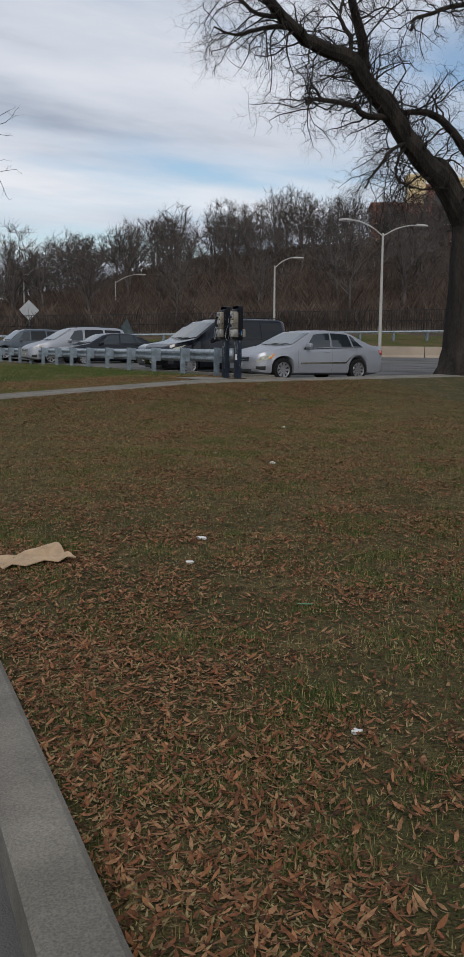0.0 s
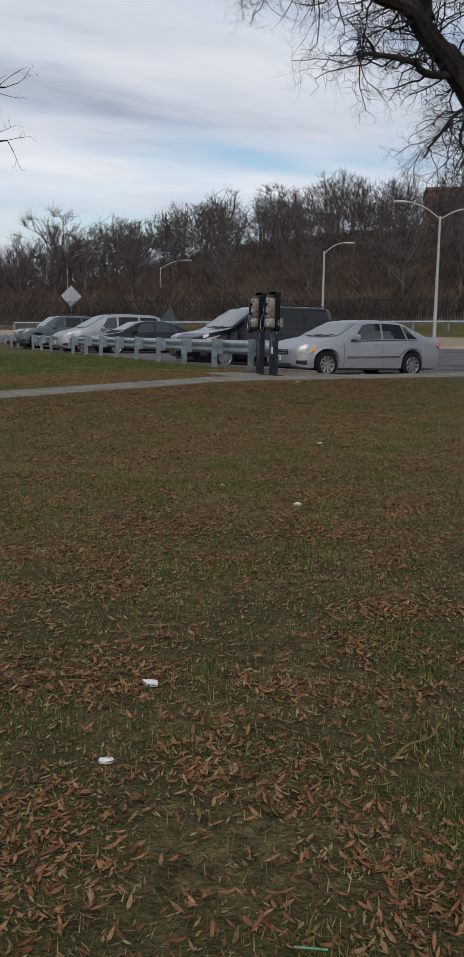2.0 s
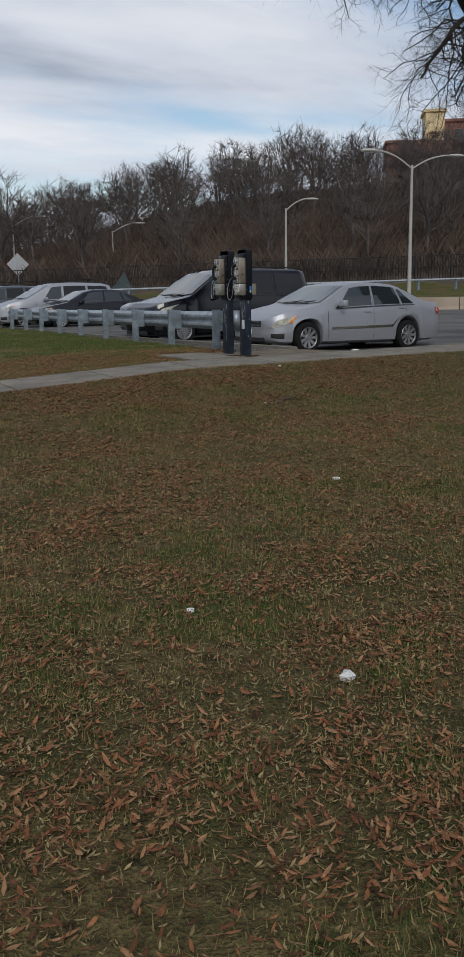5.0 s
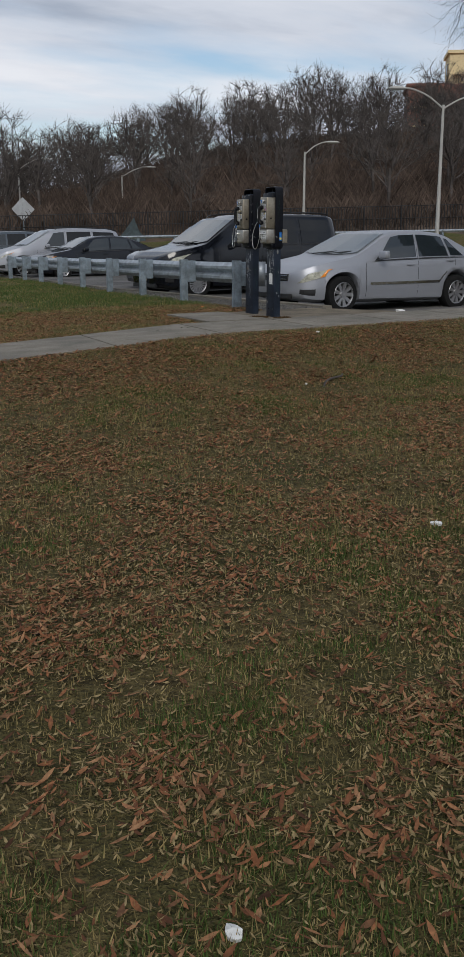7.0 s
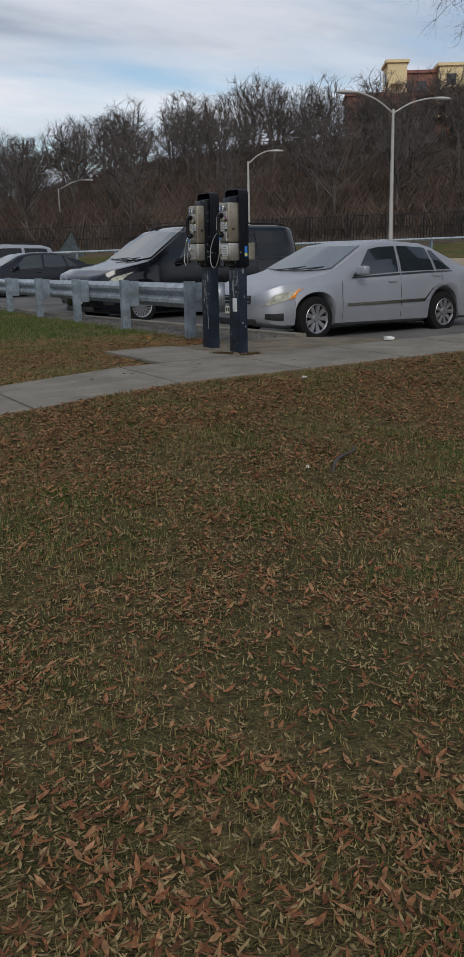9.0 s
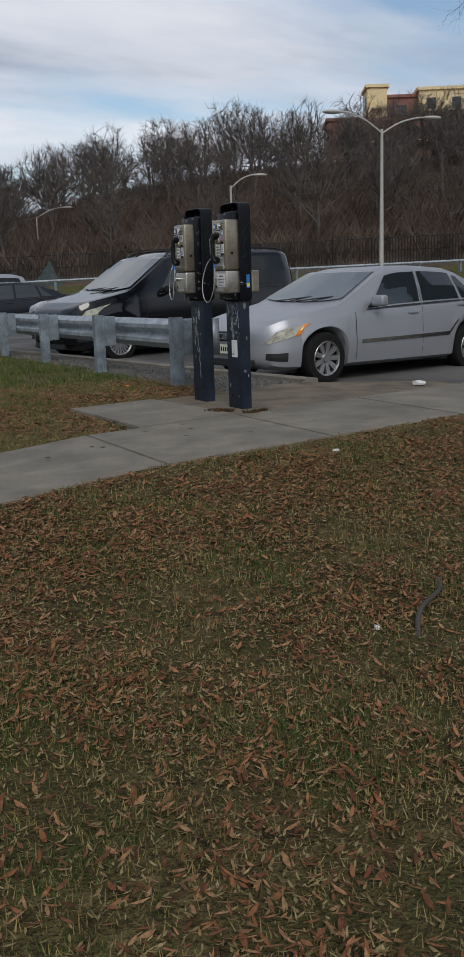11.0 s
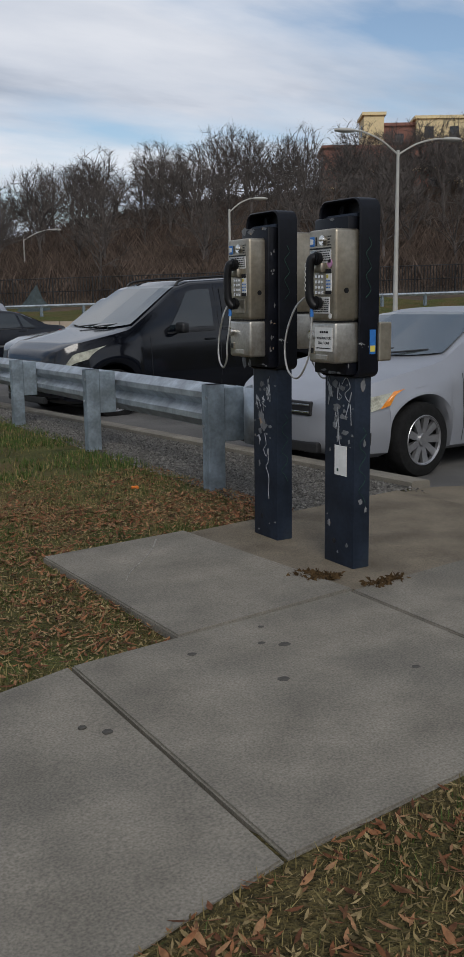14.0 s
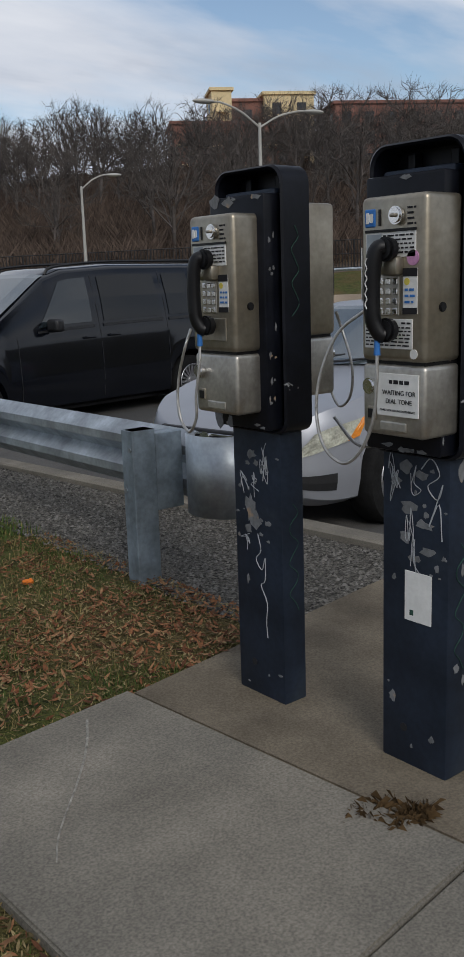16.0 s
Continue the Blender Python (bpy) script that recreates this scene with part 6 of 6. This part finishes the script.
def weed(x, y, n, spread, seed):
    """A dead tuft growing out of a joint."""
    g = random.Random(seed)
    t = thing("weed", "dead brown weed tuft growing from a paving joint", "weed", (x, y, 0.004), 0, "weeds in the paving joints")
    verts, faces = [], []
    for _ in range(n):
        ox, oy = g.gauss(0, spread), g.gauss(0, spread * 0.35)
        a, ln, w = g.uniform(0, 6.28), g.uniform(0.015, 0.05), g.uniform(0.0006, 0.0016)
        k = len(verts)
        px, py = -math.sin(a) * w, math.cos(a) * w
        verts += [(ox - px, oy - py, 0), (ox + px, oy + py, 0), (ox + math.cos(a) * ln * 0.6, oy + math.sin(a) * ln * 0.6, g.uniform(0.008, 0.03)), (ox + math.cos(a) * ln, oy + math.sin(a) * ln, g.uniform(0.002, 0.03))]
        faces += [(k, k + 1, k + 2), (k, k + 2, k + 3)]
    tuft = raw("tuft", verts, faces, "straw_dark" if seed % 2 else "blade", t)
    return t


weed(10.0, 17.90, 240, 0.030, 1)
weed(9.95, 17.98, 90, 0.035, 3)
weed(10.17, 17.72, 110, 0.040, 5)
weed(10.25, 17.735, 60, 0.030, 7)


def spot(x, y, r, seed):
    g = random.Random(seed)
    n = 12
    t = thing("gum_spot", "dark trodden gum spot on the concrete", "stain", (x, y, 0.0125), 0, "gum spots on the paving")
    bm = prism([(math.cos(2 * math.pi * k / n) * r * g.uniform(0.8, 1.1), math.sin(2 * math.pi * k / n) * r * g.uniform(0.7, 1.0)) for k in range(n)], "z", -0.004, 0.0004)
    part("stain", bm, "gum", t)


for i, (x, y, r) in enumerate(((9.14, 17.41, 0.016), (9.45, 17.33, 0.022), (9.39, 17.38, 0.014), (8.64, 17.08, 0.012), (8.69, 17.02, 0.016), (9.29, 17.08, 0.02), (9.47, 17.52, 0.012), (9.7, 16.95, 0.015), (10.3, 17.1, 0.018), (8.3, 16.9, 0.016))):
    spot(x, y, r, i)
sc = thing("scratch_mark", "long pale scrape across a concrete flag", "stain", (0, 0, 0.0182))
part("scrape", tube(smooth_line([(9.66, 18.84, 0), (9.58, 18.70, 0), (9.47, 18.55, 0), (9.33, 18.38, 0), (9.27, 18.28, 0)], 5), 0.0045, 5, None, 0.002), "scrape", sc)


def on_lawn(x, y):
    """Where grass grows: not on paving, gravel, kerb or asphalt."""
    ne = np.interp(x, EDGE_X, EDGE_Y) + np.maximum(0, x - 9.2) * 0.16 + np.maximum(0, x - 12.5) * 0.05
    front = (y < ne - 0.01) & ~((x < 2.08 + 0.045 * y) & (y < 3.9))
    back = (y > ne + 1.25) & (x < 10.62) & ~((x > 9.165 - 0.065 * (y - 17.57)) & (y < 18.85 + 0.13 * (x - 9.09)))
    return front | back


GZ = np.array([v.co.z for v in ground_mesh.data.vertices]).reshape(len(gy), len(gx))
GX, GY = np.array(gx), np.array(gy)


def dense_ground(x, y):
    """Heights on the lawn's own surface."""
    i = np.clip(np.searchsorted(GX, x) - 1, 0, len(GX) - 2)
    j = np.clip(np.searchsorted(GY, y) - 1, 0, len(GY) - 2)
    f, h = (x - GX[i]) / (GX[i + 1] - GX[i]), (y - GY[j]) / (GY[j + 1] - GY[j])
    return (GZ[j, i] * (1 - f) + GZ[j, i + 1] * f) * (1 - h) + (GZ[j + 1, i] * (1 - f) + GZ[j + 1, i + 1] * f) * h


def scatter(n, seed, x0, x1, y0, y1, keep):
    g = np.random.default_rng(seed)
    x, y = g.uniform(x0, x1, n), g.uniform(y0, y1, n)
    k = on_lawn(x, y) & (g.random(n) < keep(x, y))
    return x[k], y[k], g


def patchy(x, y, s, off):
    """Smooth value noise between -0.5 and 0.5."""
    table = np.random.default_rng(int(off * 10)).random((256, 256)) - 0.5
    a, c = x * s + 97.3, y * s + 61.7
    i, j = np.floor(a).astype(int), np.floor(c).astype(int)
    f, h = a - i, c - j
    f, h = f * f * (3 - 2 * f), h * h * (3 - 2 * h)
    i, j = i % 255, j % 255
    return (table[i, j] * (1 - f) + table[i + 1, j] * f) * (1 - h) + (table[i, j + 1] * (1 - f) + table[i + 1, j + 1] * f) * h


def corridor(x, y):
    """1 near the walked line, thinning to the sides."""
    line = 1.6 + (y + 0.4) * 0.41
    d = np.abs(x - line - 0.6)
    return np.where((y > 17.6) & (x < 10.7), 0.8, np.clip(1.25 - d / 4.5, 0.12, 1))


def drift(x, y):
    """Leaves gather against the footpath and along the kerb, and lie thinner in mid-lawn."""
    ne = np.interp(x, EDGE_X, EDGE_Y)
    return 0.45 * np.exp(-((ne - 0.5 - y) / 0.8) ** 2) * (y < ne) + 0.5 * np.exp(-((x - 2.5) / 0.55) ** 2) * (y < 6) + 0.25 * np.exp(-((y - 18.9) / 1.2) ** 2) * (y > 17.6)


def leaves(n, seed, span, size, base=0.30, dry=0.0):
    x, y, g = scatter(n, seed, *span, lambda a, b: corridor(a, b))
    p = 0.35 * patchy(x, y, 0.7, 7.0) + 0.9 * patchy(x, y, 2.6, 5.0) + 0.5 * patchy(x, y, 6.5, 4.0)
    k = g.random(len(x)) < np.clip(base + 1.1 * p + drift(x, y) + dry * np.clip((y - 6.0) / 3, -0.4, 1), 0.17, 1)
    x, y = x[k], y[k]
    z = dense_ground(x, y)
    n = len(x)
    L, Wd = g.uniform(*size, n), g.uniform(0.13, 0.25, n)
    a, tilt, curl = g.uniform(0, 6.283, n), g.normal(0, 0.28, n), g.uniform(0.05, 0.4, n)
    ca, sa = np.cos(a), np.sin(a)
    verts = np.empty((n, 6, 3))
    prof = ((-0.5, 0, 0.25), (-0.1, 0.5, 0.02), (-0.1, -0.5, 0.02), (0.22, 0.40, 0.05), (0.22, -0.40, 0.05), (0.5, 0, 0.3))
    for i, (u, w, h) in enumerate(prof):
        lx, ly = u * L, w * L * Wd
        verts[:, i, 0] = x + lx * ca - ly * sa
        verts[:, i, 1] = y + lx * sa + ly * ca
        verts[:, i, 2] = z + 0.012 + h * L * curl + lx * tilt * 0.6 + np.abs(tilt) * L * 0.3 + ly * np.sin(a * 3) * 0.5
    b = np.arange(n)[:, None] * 6
    faces = np.concatenate([b + f for f in ((0, 2, 1),)], 0).tolist() + np.concatenate([b + [1, 2, 4, 3]], 0).tolist() + np.concatenate([b + [3, 4, 5]], 0).tolist()
    return verts.reshape(-1, 3).tolist(), faces


def blades(n, seed, span, height, width, thick, flat=0.6, clump=0.5, dry=0.0, least=0.02):
    x, y, g = scatter(n, seed, *span, lambda a, b: corridor(a, b))
    p = 0.5 * patchy(x, y, 1.1, 3.0) + 0.9 * patchy(x, y, 3.6, 9.0) + 0.35 * patchy(x, y, 9.0, 2.0)
    k = g.random(len(x)) < np.clip(thick + clump * 2.0 * p + dry * np.clip((y - 6.5) / 3, -0.5, 1), least, 1)
    x, y = x[k], y[k]
    z = dense_ground(x, y)
    n = len(x)
    h, w, a = g.uniform(*height, n), g.uniform(*width, n), g.uniform(0, 6.283, n)
    lean = np.abs(g.normal(0.25 * flat, flat, n))
    up, out = h * np.cos(np.minimum(lean, 1.45)), h * np.sin(np.minimum(lean, 1.45))
    t = a + g.normal(0, 0.5, n)
    verts = np.empty((n, 3, 3))
    for i, (s, f) in enumerate(((-1, 0), (1, 0), (0, 1))):
        verts[:, i, 0] = x - np.sin(t) * w * s + np.cos(a) * out * f
        verts[:, i, 1] = y + np.cos(t) * w * s + np.sin(a) * out * f
        verts[:, i, 2] = z - 0.004 + up * f + 0.006 * f
    faces = (np.arange(n)[:, None] * 3 + [0, 1, 2]).tolist()
    return verts.reshape(-1, 3).tolist(), faces


NEAR = (0.5, 13.0, 0.2, 21.0)
BACK = (1.0, 10.7, 20.8, 36.0)
tagged(raw("leaf_litter", *leaves(900000, 11, NEAR, (0.020, 0.058), 0.30), "leaf"), "dry curled russet leaves strewn over the lawn", "leaves", kind="stuff")
tagged(raw("tan_litter", *leaves(900000, 23, NEAR, (0.011, 0.034), 0.32, 0.34), "tan_leaf"), "pale tan leaf fragments strewn over the lawn", "leaves", kind="stuff")
tagged(raw("dry_grass", *blades(2100000, 13, NEAR, (0.014, 0.042), (0.0013, 0.0028), 0.46, 1.5, 0.5, 0.22, 0.2), "straw"), "matted straw-coloured dead grass", "grass", kind="stuff")
tagged(raw("green_grass", *blades(3600000, 17, NEAR, (0.014, 0.040), (0.0013, 0.0026), -0.10, 0.75, 1.05, -0.06), "blade"), "short tufts of dull green grass", "grass", kind="stuff")
tagged(raw("verge_grass", *blades(500000, 29, BACK, (0.025, 0.06), (0.003, 0.006), 0.30, 0.8, 0.8), "blade"), "short green winter grass beyond the footpath", "grass", kind="stuff")
tagged(raw("verge_straw", *blades(260000, 31, BACK, (0.02, 0.05), (0.003, 0.006), 0.5, 1.6, 0.6), "straw"), "dead straw among the green grass", "grass", kind="stuff")


def stones(n, seed):
    g = np.random.default_rng(seed)
    verts, faces = [], []
    for _ in range(n):
        y = g.uniform(19.15, 26)
        x = g.uniform(10.5, kerb_x(y) - 0.17)
        s = g.uniform(0.004, 0.014)
        z = -0.006 - 0.012 * max(0, y - 19)
        k = len(verts)
        a = g.uniform(0, 6.28)
        for q in range(4):
            verts.append((x + math.cos(a + q * 1.57) * s * g.uniform(0.7, 1.3), y + math.sin(a + q * 1.57) * s * g.uniform(0.7, 1.3), z))
        verts.append((x, y, z + s * g.uniform(0.6, 1.1)))
        faces += [(k + q, k + (q + 1) % 4, k + 4) for q in range(4)]
    return verts, faces


tagged(raw("loose_gravel", *stones(9000, 4), "stone"), "loose grey gravel stones on the verge", "gravel", kind="stuff")
